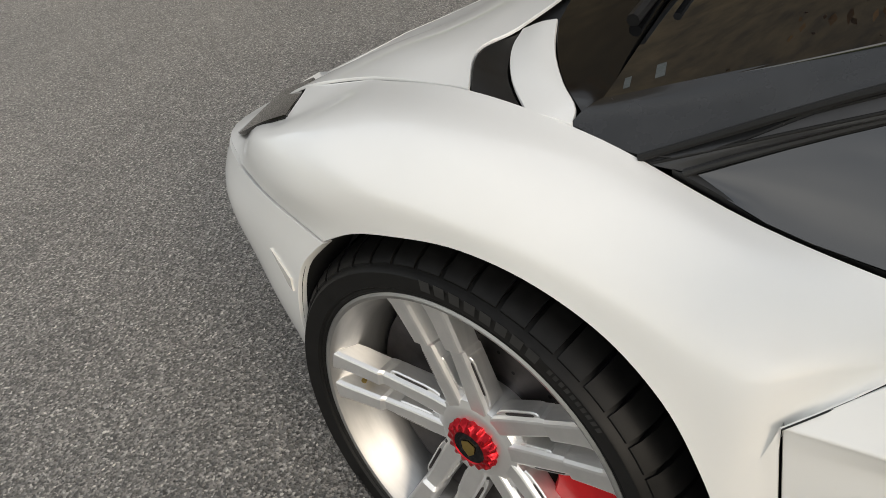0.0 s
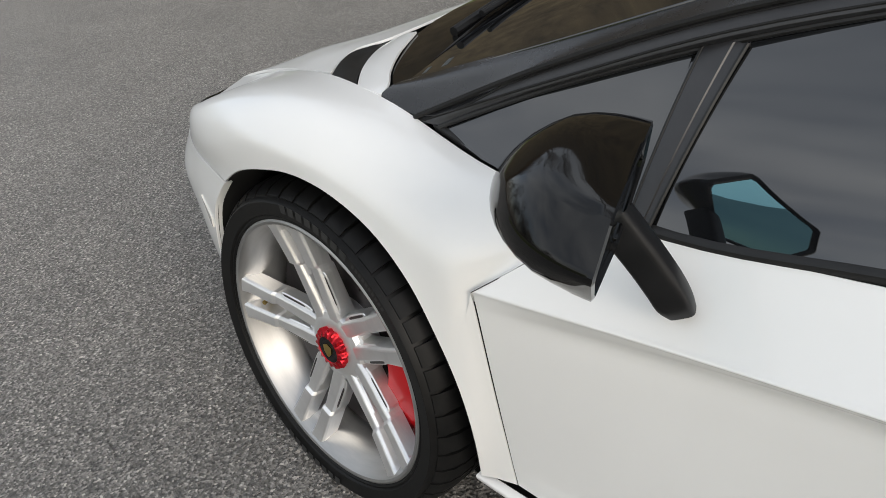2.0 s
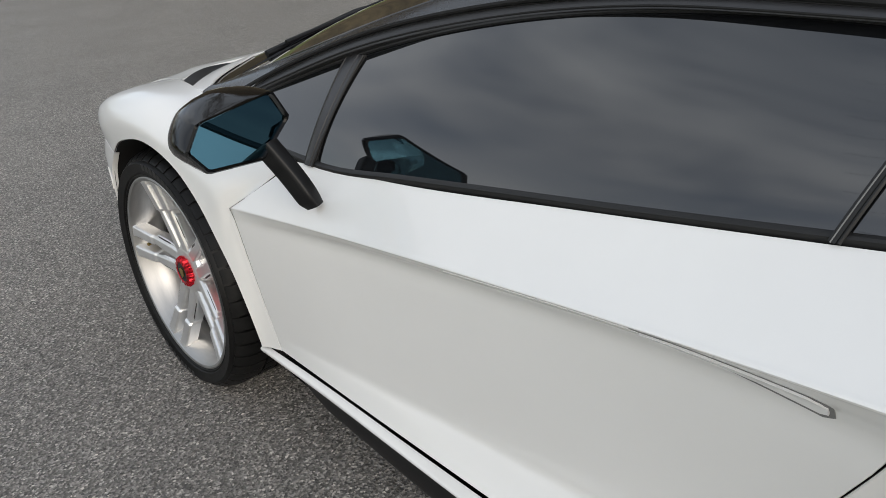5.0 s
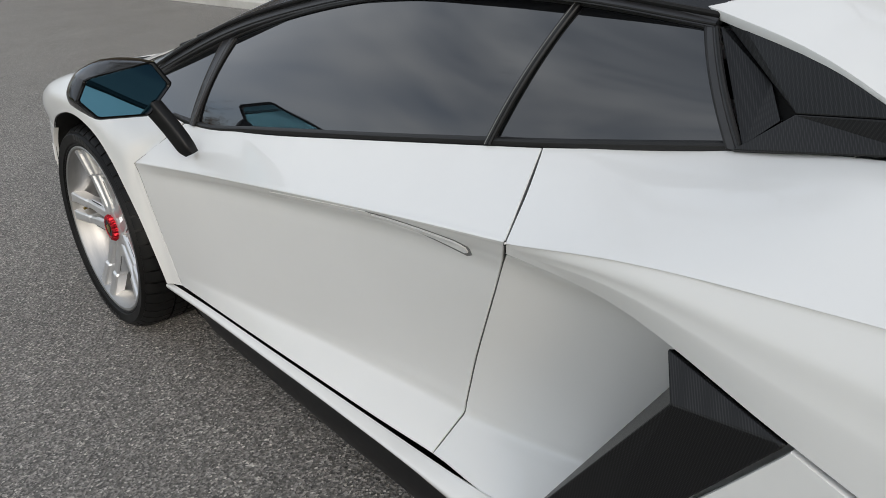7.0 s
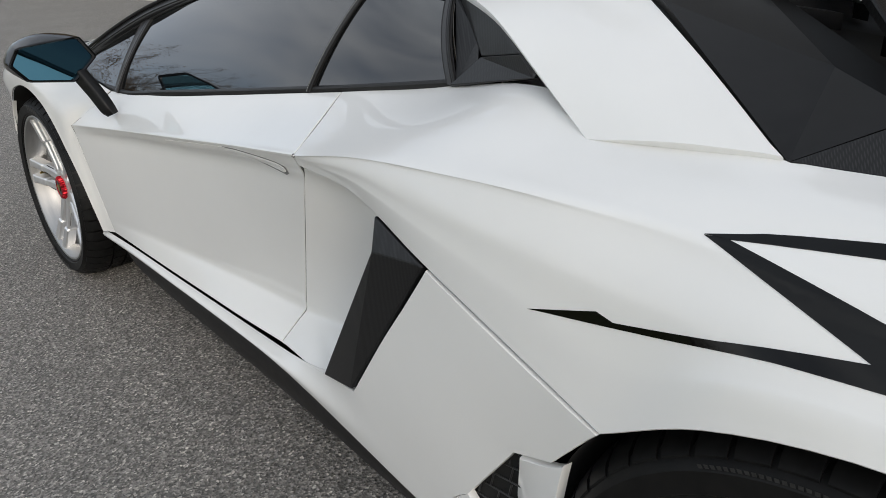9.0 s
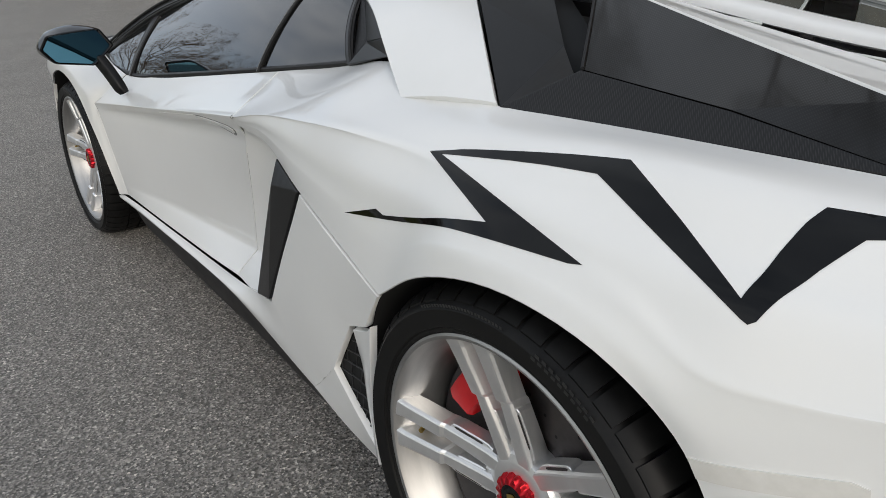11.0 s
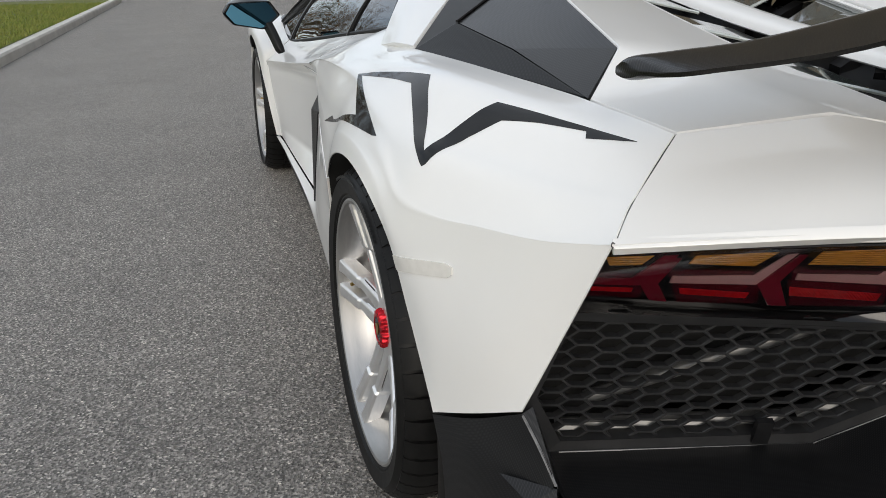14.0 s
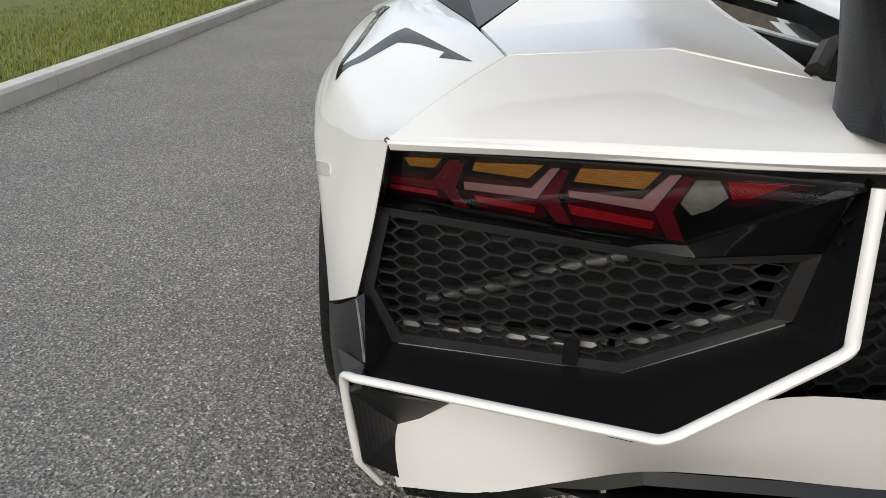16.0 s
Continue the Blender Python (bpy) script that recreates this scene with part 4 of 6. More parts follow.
# pale colour paints the sky's reflection along the louvre edges
LOUVRE_EDGE = varied("glass_edge_sky_gleam", (0.40, 0.45, 0.43), (0.55, 0.58, 0.56), 20.0, 0.15, 0.05, coat=1.0)
for s in (1, -1):
    for k in range(4):
        x0 = 1.96 + 0.28 * k
        z0 = 0.93 - 0.18 * (x0 - 2.8)
        louvre = new("louvre")
        louvre.parent = car
        tagged(louvre, "smoked glass engine cover louvre")
        bm = bmesh.new()
        slab(bm, [(x, y * s, z) for x, y, z in ((x0, -0.283, z0), (x0 + 0.145, -0.286, z0 - 0.030), (x0 + 0.205, -0.20, z0 - 0.052), (x0 + 0.255, -0.066, z0 - 0.086), (x0 + 0.10, -0.060, z0 - 0.062))], (0, 0, -0.005))
        rounded(bm, 0.002, 40)
        part("louvre_glass", bm, LOUVRE, louvre, smooth=False)
        bm = bmesh.new()
        tube(bm, curve([(x, y * s, z) for x, y, z in ((x0 + 0.14, -0.286, z0 - 0.029), (x0 + 0.205, -0.20, z0 - 0.052), (x0 + 0.256, -0.066, z0 - 0.086))], 4), 0.0042, 6)
        part("louvre_edge", bm, LOUVRE_EDGE, louvre, "pale glass edge with the sky's gleam in its colour")
        bm = bmesh.new()
        slab(bm, [(x, y * s, z) for x, y, z in ((x0 + 0.17, -0.285, z0 - 0.075), (x0 + 0.27, -0.06, z0 - 0.125), (x0 + 0.30, -0.06, z0 - 0.13), (x0 + 0.20, -0.285, z0 - 0.08))], (0, 0, -0.03))
        part("louvre_support", bm, SATIN_BLACK, louvre, smooth=False)
    bm = bmesh.new()
    tube(bm, curve([(x, (y + 0.012) * s, z - 0.008) for x, y, z in T_C], 5), 0.0045, 6)
    part("deck_lip", bm, PAINT, car)
bm = bmesh.new()
for s in (1, -1):
    slab(bm, [(1.75, 0, 0.98), (1.75, -0.52 * s, 0.96), (2.45, -0.44 * s, 0.86), (3.0, -0.5 * s, 0.78), (3.37, -0.46 * s, 0.76), (3.42, 0, 0.76)], (0, 0, -0.05))
part("engine_bay", bm, DARK, car, "dark engine bay", smooth=False)
bm = bmesh.new()
for s in (1, -1):
    tube(bm, [(2.98, 0.02 * s, 0.87), (3.15, -0.14 * s, 0.865), (3.32, -0.235 * s, 0.858)], 0.014, 8)
part("engine_brace", bm, SATIN_BLACK, car)

# ---- rear wing ----
wing_rows = []
for y, x, z, chord, lift in ((-0.742, 3.295, 0.966, 0.05, 0.0), (-0.735, 3.285, 0.966, 0.10, 0.002), (-0.69, 3.275, 0.968, 0.15, 0.006), (-0.60, 3.275, 0.972, 0.19, 0.012), (-0.46, 3.28, 0.992, 0.215, 0.018), (-0.3, 3.29, 1.02, 0.225, 0.02), (0, 3.30, 1.03, 0.23, 0.02)):
    th = 0.010 if chord < 0.08 else 0.014
    wing_rows.append([(x, y, z + 0.002), (x + 0.25 * chord, y, z + th + lift * 0.4), (x + 0.65 * chord, y, z + th * 0.8 + lift), (x + chord, y, z + 0.005 + 1.6 * lift), (x + chord, y, z + 1.6 * lift), (x + 0.6 * chord, y, z - 0.006 + lift), (x + 0.2 * chord, y, z - th * 0.7), (x, y, z - 0.004), (x, y, z + 0.002)])
bm = bmesh.new()
for m in (False, True):
    add_grid(bm, patch(wing_rows, 3, 5, sharp_u=(3, 4)), m)
bmesh.ops.remove_doubles(bm, verts=bm.verts, dist=0.0008)
bmesh.ops.holes_fill(bm, edges=[e for e in bm.edges if e.is_boundary])
bmesh.ops.recalc_face_normals(bm, faces=bm.faces)
part("rear_wing", bm, CARBON_GLOSS, car, "gloss carbon rear wing with drooping tips")
for s in (1, -1):
    rows = []
    for z, x, ln, w in ((0.835, 3.445, 0.15, 0.026), (0.86, 3.44, 0.13, 0.02), (0.92, 3.42, 0.12, 0.016), (1.03, 3.38, 0.115, 0.014)):
        rows.append([(x + ln / 2 + ln / 2 * math.cos(a), (-0.262 + w * math.sin(a)) * s, z) for a in (2 * math.pi * k / 16 for k in range(17))])
    bm = bmesh.new()
    add_grid(bm, patch(rows, 1, 4))
    bmesh.ops.remove_doubles(bm, verts=bm.verts, dist=0.0005)
    bmesh.ops.recalc_face_normals(bm, faces=bm.faces)
    part("wing_pylon", bm, CARBON, car, "woven carbon wing pylon")

# ---- tail ----
EDGE_GREY = varied("pale_grey_edge", (0.10, 0.10, 0.10), (0.22, 0.22, 0.215), 90.0, 0.4, 0.1)
SHIELD = varied("dull_heat_shield", (0.14, 0.14, 0.14), (0.24, 0.24, 0.235), 25.0, 0.4, 0.1, metal=0.6)
AMBER = varied("amber_lens", (0.70, 0.28, 0.015), (0.90, 0.40, 0.03), 70.0, 0.22, 0.05, coat=1.0, stretch=(1, 1, 4))
RED_LENS = varied("red_reflector_lens", (0.55, 0.006, 0.012), (0.80, 0.012, 0.020), 160.0, 0.2, 0.06, coat=1.0)
DARK_RED = varied("dark_red_lens", (0.16, 0.008, 0.022), (0.24, 0.014, 0.034), 20.0, 0.15, 0.04, coat=1.0)
DEEP_RED = varied("deep_red_lens", (0.055, 0.002, 0.008), (0.09, 0.004, 0.013), 20.0, 0.15, 0.04, coat=1.0)
# paler than the dark red guide: a reflection is painted into this colour
PINK = varied("light_guide_with_reflection", (0.60, 0.34, 0.35), (0.70, 0.44, 0.45), 10.0, 0.2, 0.05, coat=1.0)
CLEAR = varied("clear_reflector", (0.45, 0.45, 0.42), (0.75, 0.74, 0.70), 60.0, 0.2, 0.1, metal=0.5, coat=1.0)
for lens, kind, size in ((AMBER, "Z", 100.0), (RED_LENS, "DIAGONAL", 130.0)):
    ribs = lens.node_tree.nodes.new("ShaderNodeTexWave")
    ribs.bands_direction = kind
    ribs.inputs["Scale"].default_value = size
    where = lens.node_tree.nodes.new("ShaderNodeTexCoord")
    lens.node_tree.links.new(where.outputs["Object"], ribs.inputs["Vector"])
    bump_on(lens, ribs.outputs["Fac"], 0.9, 0.0012)
SMOKED = varied("smoked_lamp_housing", (0.006, 0.006, 0.007), (0.011, 0.010, 0.011), 12.0, 0.12, 0.04, coat=1.0, coat_rough=0.0)


LAMP_COVER = bpy.data.materials.new("smoked_clear_cover")
LAMP_COVER.use_nodes = True
cn, cl = LAMP_COVER.node_tree.nodes, LAMP_COVER.node_tree.links
see, shine, rim_gloss, blend = cn.new("ShaderNodeBsdfTransparent"), cn.new("ShaderNodeBsdfGlossy"), cn.new("ShaderNodeFresnel"), cn.new("ShaderNodeMixShader")
see.inputs["Color"].default_value = (0.97, 0.96, 0.96, 1)
shine.inputs["Roughness"].default_value = 0.01
rim_gloss.inputs["IOR"].default_value = 1.5
cl.new(rim_gloss.outputs["Fac"], blend.inputs["Fac"])
cl.new(see.outputs["BSDF"], blend.inputs[1])
cl.new(shine.outputs["BSDF"], blend.inputs[2])
cl.new(blend.outputs["Shader"], cn["Material Output"].inputs["Surface"])


def lamp_at(y, z, out=0.0):
    # set in under the lid's lip
    p = np.array((4.275, -0.706, 1.029))
    return tuple(p + (np.array((3.348 + 0.44 * y + 0.5 * z, y, z)) - p) * 1.055 + (out, 0, 0))


LAMP_SHAPES = (
    ("amber_lens", AMBER, ((-0.766, 0.770), (-0.718, 0.774), (-0.727, 0.759), (-0.759, 0.757)), 0.001),
    ("amber_lens", AMBER, ((-0.678, 0.775), (-0.600, 0.783), (-0.615, 0.761), (-0.681, 0.762)), 0.001),
    ("amber_lens", AMBER, ((-0.561, 0.785), (-0.481, 0.792), (-0.493, 0.766), (-0.566, 0.765)), 0.001),
    ("light_guide", DARK_RED, ((-0.787, 0.738), (-0.731, 0.739), (-0.709, 0.774), (-0.695, 0.776), (-0.720, 0.727), (-0.786, 0.727)), 0.002),
    ("light_guide", PINK, ((-0.691, 0.744), (-0.611, 0.748), (-0.592, 0.780), (-0.582, 0.782), (-0.603, 0.733), (-0.690, 0.732)), 0.002),
    ("light_guide", PINK, ((-0.570, 0.752), (-0.493, 0.753), (-0.473, 0.790), (-0.462, 0.792), (-0.479, 0.738), (-0.568, 0.742)), 0.002),
    ("reflector", RED_LENS, ((-0.788, 0.724), (-0.724, 0.723), (-0.724, 0.715), (-0.788, 0.716)), 0.001),
    ("reflector", RED_LENS, ((-0.678, 0.725), (-0.603, 0.720), (-0.604, 0.710), (-0.673, 0.714)), 0.001),
    ("reflector", RED_LENS, ((-0.568, 0.731), (-0.474, 0.724), (-0.473, 0.711), (-0.562, 0.716)), 0.001),
    ("lamp_stem", DARK_RED, ((-0.721, 0.731), (-0.701, 0.772), (-0.690, 0.771), (-0.701, 0.731), (-0.682, 0.701), (-0.702, 0.703)), 0.0015),
    ("lamp_stem", DARK_RED, ((-0.602, 0.734), (-0.580, 0.780), (-0.572, 0.780), (-0.581, 0.739), (-0.557, 0.699), (-0.577, 0.700)), 0.0015),
    ("lamp_stem", DARK_RED, ((-0.478, 0.739), (-0.460, 0.790), (-0.450, 0.789), (-0.459, 0.741), (-0.438, 0.700), (-0.456, 0.700)), 0.0015),
    ("red_backing", DEEP_RED, ((-0.790, 0.745), (-0.735, 0.748), (-0.715, 0.728), (-0.712, 0.706), (-0.790, 0.708)), 0.0004),
    ("red_backing", DEEP_RED, ((-0.698, 0.752), (-0.615, 0.757), (-0.597, 0.732), (-0.588, 0.702), (-0.672, 0.700)), 0.0004),
    ("red_backing", DEEP_RED, ((-0.578, 0.760), (-0.497, 0.764), (-0.474, 0.738), (-0.462, 0.702), (-0.555, 0.700)), 0.0004),
    ("red_backing", DEEP_RED, ((-0.428, 0.792), (-0.345, 0.798), (-0.38, 0.766), (-0.408, 0.758)), 0.0004),
    ("clear_reflector", CLEAR, ((-0.448, 0.787), (-0.427, 0.790), (-0.413, 0.770), (-0.424, 0.751), (-0.440, 0.739), (-0.455, 0.754)), 0.001),
    ("reflector", RED_LENS, ((-0.420, 0.790), (-0.367, 0.795), (-0.394, 0.772), (-0.410, 0.768)), 0.001),
)
for s in (1, -1):
    lamp = new("tail_lamp")
    lamp.parent = car
    tagged(lamp, "dark tail lamp with three red and amber Y shapes")
    bm = bmesh.new()
    slab(bm, sided([lamp_at(*p) for p in ((-0.790, 0.779), (-0.56, 0.795), (-0.43, 0.803), (-0.31, 0.805), (-0.30, 0.798), (-0.37, 0.745), (-0.436, 0.692), (-0.60, 0.688), (-0.801, 0.695))], s), (-0.03, 0, 0))
    rounded(bm, 0.004, 40)
    part("lamp_housing", bm, SMOKED, lamp, smooth=False)
    bm = bmesh.new()
    f = bm.faces.new([bm.verts.new(p) for p in sided([lamp_at(*p, 0.007) for p in ((-0.787, 0.777), (-0.56, 0.793), (-0.43, 0.801), (-0.315, 0.803), (-0.37, 0.748), (-0.438, 0.695), (-0.60, 0.691), (-0.797, 0.698))], s)])
    f.normal_update()
    if f.normal.x < 0:
        f.normal_flip()
    part("lamp_cover", bm, LAMP_COVER, lamp, "clear smoked lamp cover", smooth=False)
    bm = bmesh.new()
    top = [lamp_at(y, z, -0.004) for y, z in ((-0.800, 0.700), (-0.60, 0.692), (-0.438, 0.696), (-0.37, 0.747), (-0.315, 0.800))]
    low = [(3.50 + 0.38 * y + 0.173 * z + 0.010, y, z) for y, z in ((-0.815, 0.675), (-0.60, 0.662), (-0.417, 0.660), (-0.35, 0.675), (-0.285, 0.690))]
    add_grid(bm, patch([top, between(top, low, 0.5), low], 3, 3), s < 0)
    bmesh.ops.recalc_face_normals(bm, faces=bm.faces)
    part("lamp_surround", bm, GLOSS_BLACK, lamp, "gloss black panel below the lamp")
    for nm, mt, pts, out in LAMP_SHAPES:
        bm = bmesh.new()
        slab(bm, sided([lamp_at(y, z, out) for y, z in pts], s), (-0.008, 0, 0))
        rounded(bm, 0.0008, 40, 1)
        part(nm, bm, mt, lamp, smooth=False)
        if nm == "amber_lens":
            bm = bmesh.new()
            a, b, c, d = (lamp_at(y, z, out + 0.0005) for y, z in pts)
            tube(bm, [(x, y * s, z - 0.004) for x, y, z in (d, c, b)], 0.0018, 6)
            part("lamp_trim", bm, SMOKED, lamp)


def grille_at(y, z, out=0.0):
    return (3.50 + 0.38 * y + 0.173 * z + out, y, z)


GRILLE_EDGE = ((-0.803, 0.668), (-0.835, 0.529), (-0.796, 0.441), (-0.470, 0.468), (-0.304, 0.592), (-0.293, 0.683), (-0.417, 0.655))


def inside(y, z, poly):
    odd = False
    for (y0, z0), (y1, z1) in zip(poly, poly[1:] + poly[:1]):
        if (z0 > z) != (z1 > z) and y < (y1 - y0) * (z - z0) / (z1 - z0) + y0:
            odd = not odd
    return odd


def honeycomb(bm, at, poly, s, point=0.0215, flat=0.0105, half=0.0118, wall=0.0021, depth=0.012):
    """A lattice of flat-topped six-sided holes within a polygon."""
    ys, zs = [p[0] for p in poly], [p[1] for p in poly]
    c, y = 0, min(ys)
    while y < max(ys):
        z = min(zs) + (half if c % 2 else 0)
        while z < max(zs):
            if inside(y, z, poly):
                rings = []
                for k, d in ((0.0, 0.0), (0.75 * wall, 0.0), (wall, -0.0012), (wall, -depth)):
                    rings.append([bm.verts.new((*(lambda q: (q[0] + d, q[1] * s, q[2]))(at(y + a, z + b)),)) for a, b in ((point - 1.15 * k, 0), (flat - 0.6 * k, half - k), (-flat + 0.6 * k, half - k), (-point + 1.15 * k, 0), (-flat + 0.6 * k, -half + k), (flat - 0.6 * k, -half + k))])
                for a, b in zip(rings, rings[1:]):
                    for k in range(6):
                        bm.faces.new((a[k], a[(k + 1) % 6], b[(k + 1) % 6], b[k]))
            z += 2 * half
        c, y = c + 1, y + point + flat
    bmesh.ops.remove_doubles(bm, verts=bm.verts, dist=0.0003)


for s in (1, -1):
    grille = new("rear_grille")
    grille.parent = car
    tagged(grille, "black honeycomb rear grille")
    bm = bmesh.new()
    honeycomb(bm, grille_at, GRILLE_EDGE, s)
    part("honeycomb", bm, MESH_BLACK, grille, smooth=False)
    bm = bmesh.new()
    n = len(GRILLE_EDGE)
    cy, cz = -0.55, 0.57
    outer = [grille_at(y + (y - cy) * 0.045, z + (z - cz) * 0.09, 0.012) for y, z in GRILLE_EDGE]
    inner = [grille_at(y - (y - cy) * 0.035, z - (z - cz) * 0.07, 0.008) for y, z in GRILLE_EDGE]
    back = [grille_at(y - (y - cy) * 0.035, z - (z - cz) * 0.07, -0.02) for y, z in GRILLE_EDGE]
    add_grid(bm, [[*outer, outer[0]], [*inner, inner[0]], [*back, back[0]]], s < 0)
    bmesh.ops.recalc_face_normals(bm, faces=bm.faces)
    part("grille_frame", bm, MESH_BLACK, grille, smooth=False)
    # near-black plate paints the darkness of the space behind the mesh
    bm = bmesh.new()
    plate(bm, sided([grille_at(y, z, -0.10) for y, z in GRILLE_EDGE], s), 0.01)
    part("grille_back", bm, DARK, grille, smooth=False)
    bm = bmesh.new()
    tube(bm, [(x, y * s, z) for x, y, z in (grille_at(-0.74, 0.50, -0.04), grille_at(-0.47, 0.635, -0.04))], 0.011, 10)
    part("brace_bar", bm, SHIELD, grille, "grey metal brace behind the mesh")
    for p0, p1 in (((-0.78, 0.452), (-0.48, 0.478)), ((-0.465, 0.478), (-0.315, 0.59))):
        bm = bmesh.new()
        tube(bm, [(x, y * s, z) for x, y, z in (grille_at(*p0, -0.03), grille_at(*p1, -0.03))], 0.012, 8)
        part("heat_shield", bm, SHIELD, grille, "bright metal behind the mesh")
    bm = bmesh.new()
    plate(bm, sided([grille_at(y, z, 0.006) for y, z in ((-0.545, 0.462), (-0.525, 0.462), (-0.525, 0.50), (-0.545, 0.50))], s), 0.01)
    part("grille_bracket", bm, SATIN_BLACK, grille, smooth=False)

    bm = bmesh.new()
    tube(bm, [(x + 0.014, y * s, z) for x, y, z in (grille_at(*p) for p in ((-0.79, 0.434), (-0.63, 0.447), (-0.47, 0.460), (-0.40, 0.512), (-0.30, 0.588)))], 0.0013, 6)
    part("grille_edge", bm, EDGE_GREY, grille)
    bm = bmesh.new()
    tube(bm, curve([(x, y * s, z) for x, y, z in ((3.299, -0.851, 0.517), (3.335, -0.842, 0.487), (3.372, -0.834, 0.452))], 4), 0.0022, 6)
    part("corner_edge", bm, EDGE_GREY, car)
    # carbon bumper round the grille
    top_edge = [(3.298, -0.852, 0.519), (3.302, -0.838, 0.53), (3.274, -0.80, 0.432), (3.40, -0.47, 0.458), (3.485, -0.292, 0.585), (3.515, -0.285, 0.69), (3.56, -0.278, 0.795)]
    low_edge = [(3.376, -0.832, 0.447), (3.376, -0.832, 0.446), (3.385, -0.825, 0.433), (3.612, -0.468, 0.503), (3.632, -0.300, 0.632), (3.612, -0.287, 0.72), (3.600, -0.285, 0.797)]
    bm = bmesh.new()
    add_grid(bm, patch([top_edge, low_edge], 4, 4, sharp_u=(1, 2, 3, 4)), s < 0)
    bmesh.ops.recalc_face_normals(bm, faces=bm.faces)
    part("rear_bumper", bm, CARBON, car, "woven black carbon rear bumper")
    bm = bmesh.new()
    add_grid(bm, patch([[(3.118, -0.928, 0.416), (3.21, -0.893, 0.462), (3.298, -0.852, 0.519)], [(3.15, -0.925, 0.36), (3.26, -0.893, 0.42), (3.37, -0.836, 0.455)], [(3.15, -0.92, 0.27), (3.27, -0.89, 0.34), (3.345, -0.872, 0.40)], [(3.12, -0.91, 0.16), (3.22, -0.88, 0.17), (3.292, -0.866, 0.19)]], 5, 5), s < 0)
    bmesh.ops.recalc_face_normals(bm, faces=bm.faces)
    part("bumper_corner", bm, CARBON, car, "black carbon bumper corner")
    facet("corner_fin", [(3.301, -0.885, 0.432), (3.375, -0.834, 0.45), (3.385, -0.84, 0.43), (3.36, -0.868, 0.425)], CARBON, s, 0.006)
    # white rim of the bumper opening
    bm = bmesh.new()
    frame_path = curve([(3.25, -0.835, 0.12), (3.292, -0.866, 0.205), (3.336, -0.872, 0.38), (3.352, -0.869, 0.415), (3.383, -0.848, 0.431), (3.600, -0.490, 0.497), (3.612, -0.470, 0.502), (3.617, -0.452, 0.513), (3.632, -0.312, 0.619), (3.634, -0.298, 0.634), (3.631, -0.296, 0.652), (3.602, -0.288, 0.797)], 4, (1, 4, 5, 7, 8, 10))
    tube(bm, [(x, y, z) for x, y, z in frame_path], 0.0078, 10, s < 0, 0.85)
    part("bumper_rim", bm, PAINT, car, "white rim round the bumper opening")
    # white valance below, black side pocket
    bm = bmesh.new()
    V_T = [(3.254, -0.821, 0.247), (3.32, -0.713, 0.345), (3.46, -0.60, 0.437), (3.598, -0.468, 0.488), (3.60, -0.36, 0.546), (3.60, -0.185, 0.545), (3.60, 0, 0.542)]
    V_M = [(3.256, -0.814, 0.18), (3.35, -0.69, 0.275), (3.45, -0.57, 0.36), (3.54, -0.455, 0.415), (3.555, -0.34, 0.445), (3.56, -0.17, 0.44), (3.565, 0, 0.44)]
    V_L = [(3.25, -0.806, 0.11), (3.37, -0.65, 0.205), (3.44, -0.54, 0.29), (3.48, -0.442, 0.343), (3.50, -0.325, 0.353), (3.52, -0.131, 0.347), (3.53, 0, 0.345)]
    add_grid(bm, patch([V_T, V_M, V_L], 6, 5), s < 0)
    bmesh.ops.recalc_face_normals(bm, faces=bm.faces)
    part("valance", bm, PAINT, car, "white lower rear valance")
    facet("valance_lip", [(3.25, -0.797, 0.112), (3.37, -0.65, 0.207), (3.48, -0.442, 0.345), (3.52, -0.131, 0.349), (3.53, 0, 0.347), (3.54, 0, 0.33), (3.53, -0.131, 0.332), (3.49, -0.442, 0.328), (3.38, -0.65, 0.19), (3.25, -0.79, 0.09)], GLOSS_BLACK, s, 0.01)
    facet("pocket", [(3.335, -0.865, 0.385), (3.375, -0.838, 0.42), (3.33, -0.71, 0.36), (3.25, -0.795, 0.25), (3.24, -0.79, 0.12), (3.285, -0.86, 0.20)], CARBON, s, 0.01, "dark carbon side pocket")
    # thin near-black patch, the opening's shade put into its colour
    facet("pocket_vent", [(3.345, -0.835, 0.405), (3.365, -0.80, 0.412), (3.335, -0.72, 0.365), (3.28, -0.79, 0.31)], DARK, s, 0.002)
    for y in (0.49, 0.25, 0.06):
        bm = bmesh.new()
        slab(bm, [(3.36, -y * s, 0.26), (3.45, -y * s, 0.30), (3.47, -y * s, 0.10), (3.1, -y * s, 0.10), (3.1, -y * s, 0.16)], (0, 0.008, 0))
        part("diffuser_fin", bm, PAINT if y > 0.4 else CARBON, car, smooth=False)
# near-black sheet for the shaded space behind the centre mesh
bm = bmesh.new()
add_grid(bm, [[(3.5, -0.29, 0.79), (3.5, 0.29, 0.79)], [(3.5, -0.29, 0.50), (3.5, 0.29, 0.50)]])
part("centre_back", bm, DARK, car, smooth=False)
CENTRE_EDGE = ((-0.27, 0.76), (-0.27, 0.53), (0.27, 0.53), (0.27, 0.76))
bm = bmesh.new()
honeycomb(bm, lambda y, z: (3.56, y, z), CENTRE_EDGE, 1)
part("centre_honeycomb", bm, SATIN_BLACK, car, "black honeycomb centre grille", smooth=False)
bm = bmesh.new()
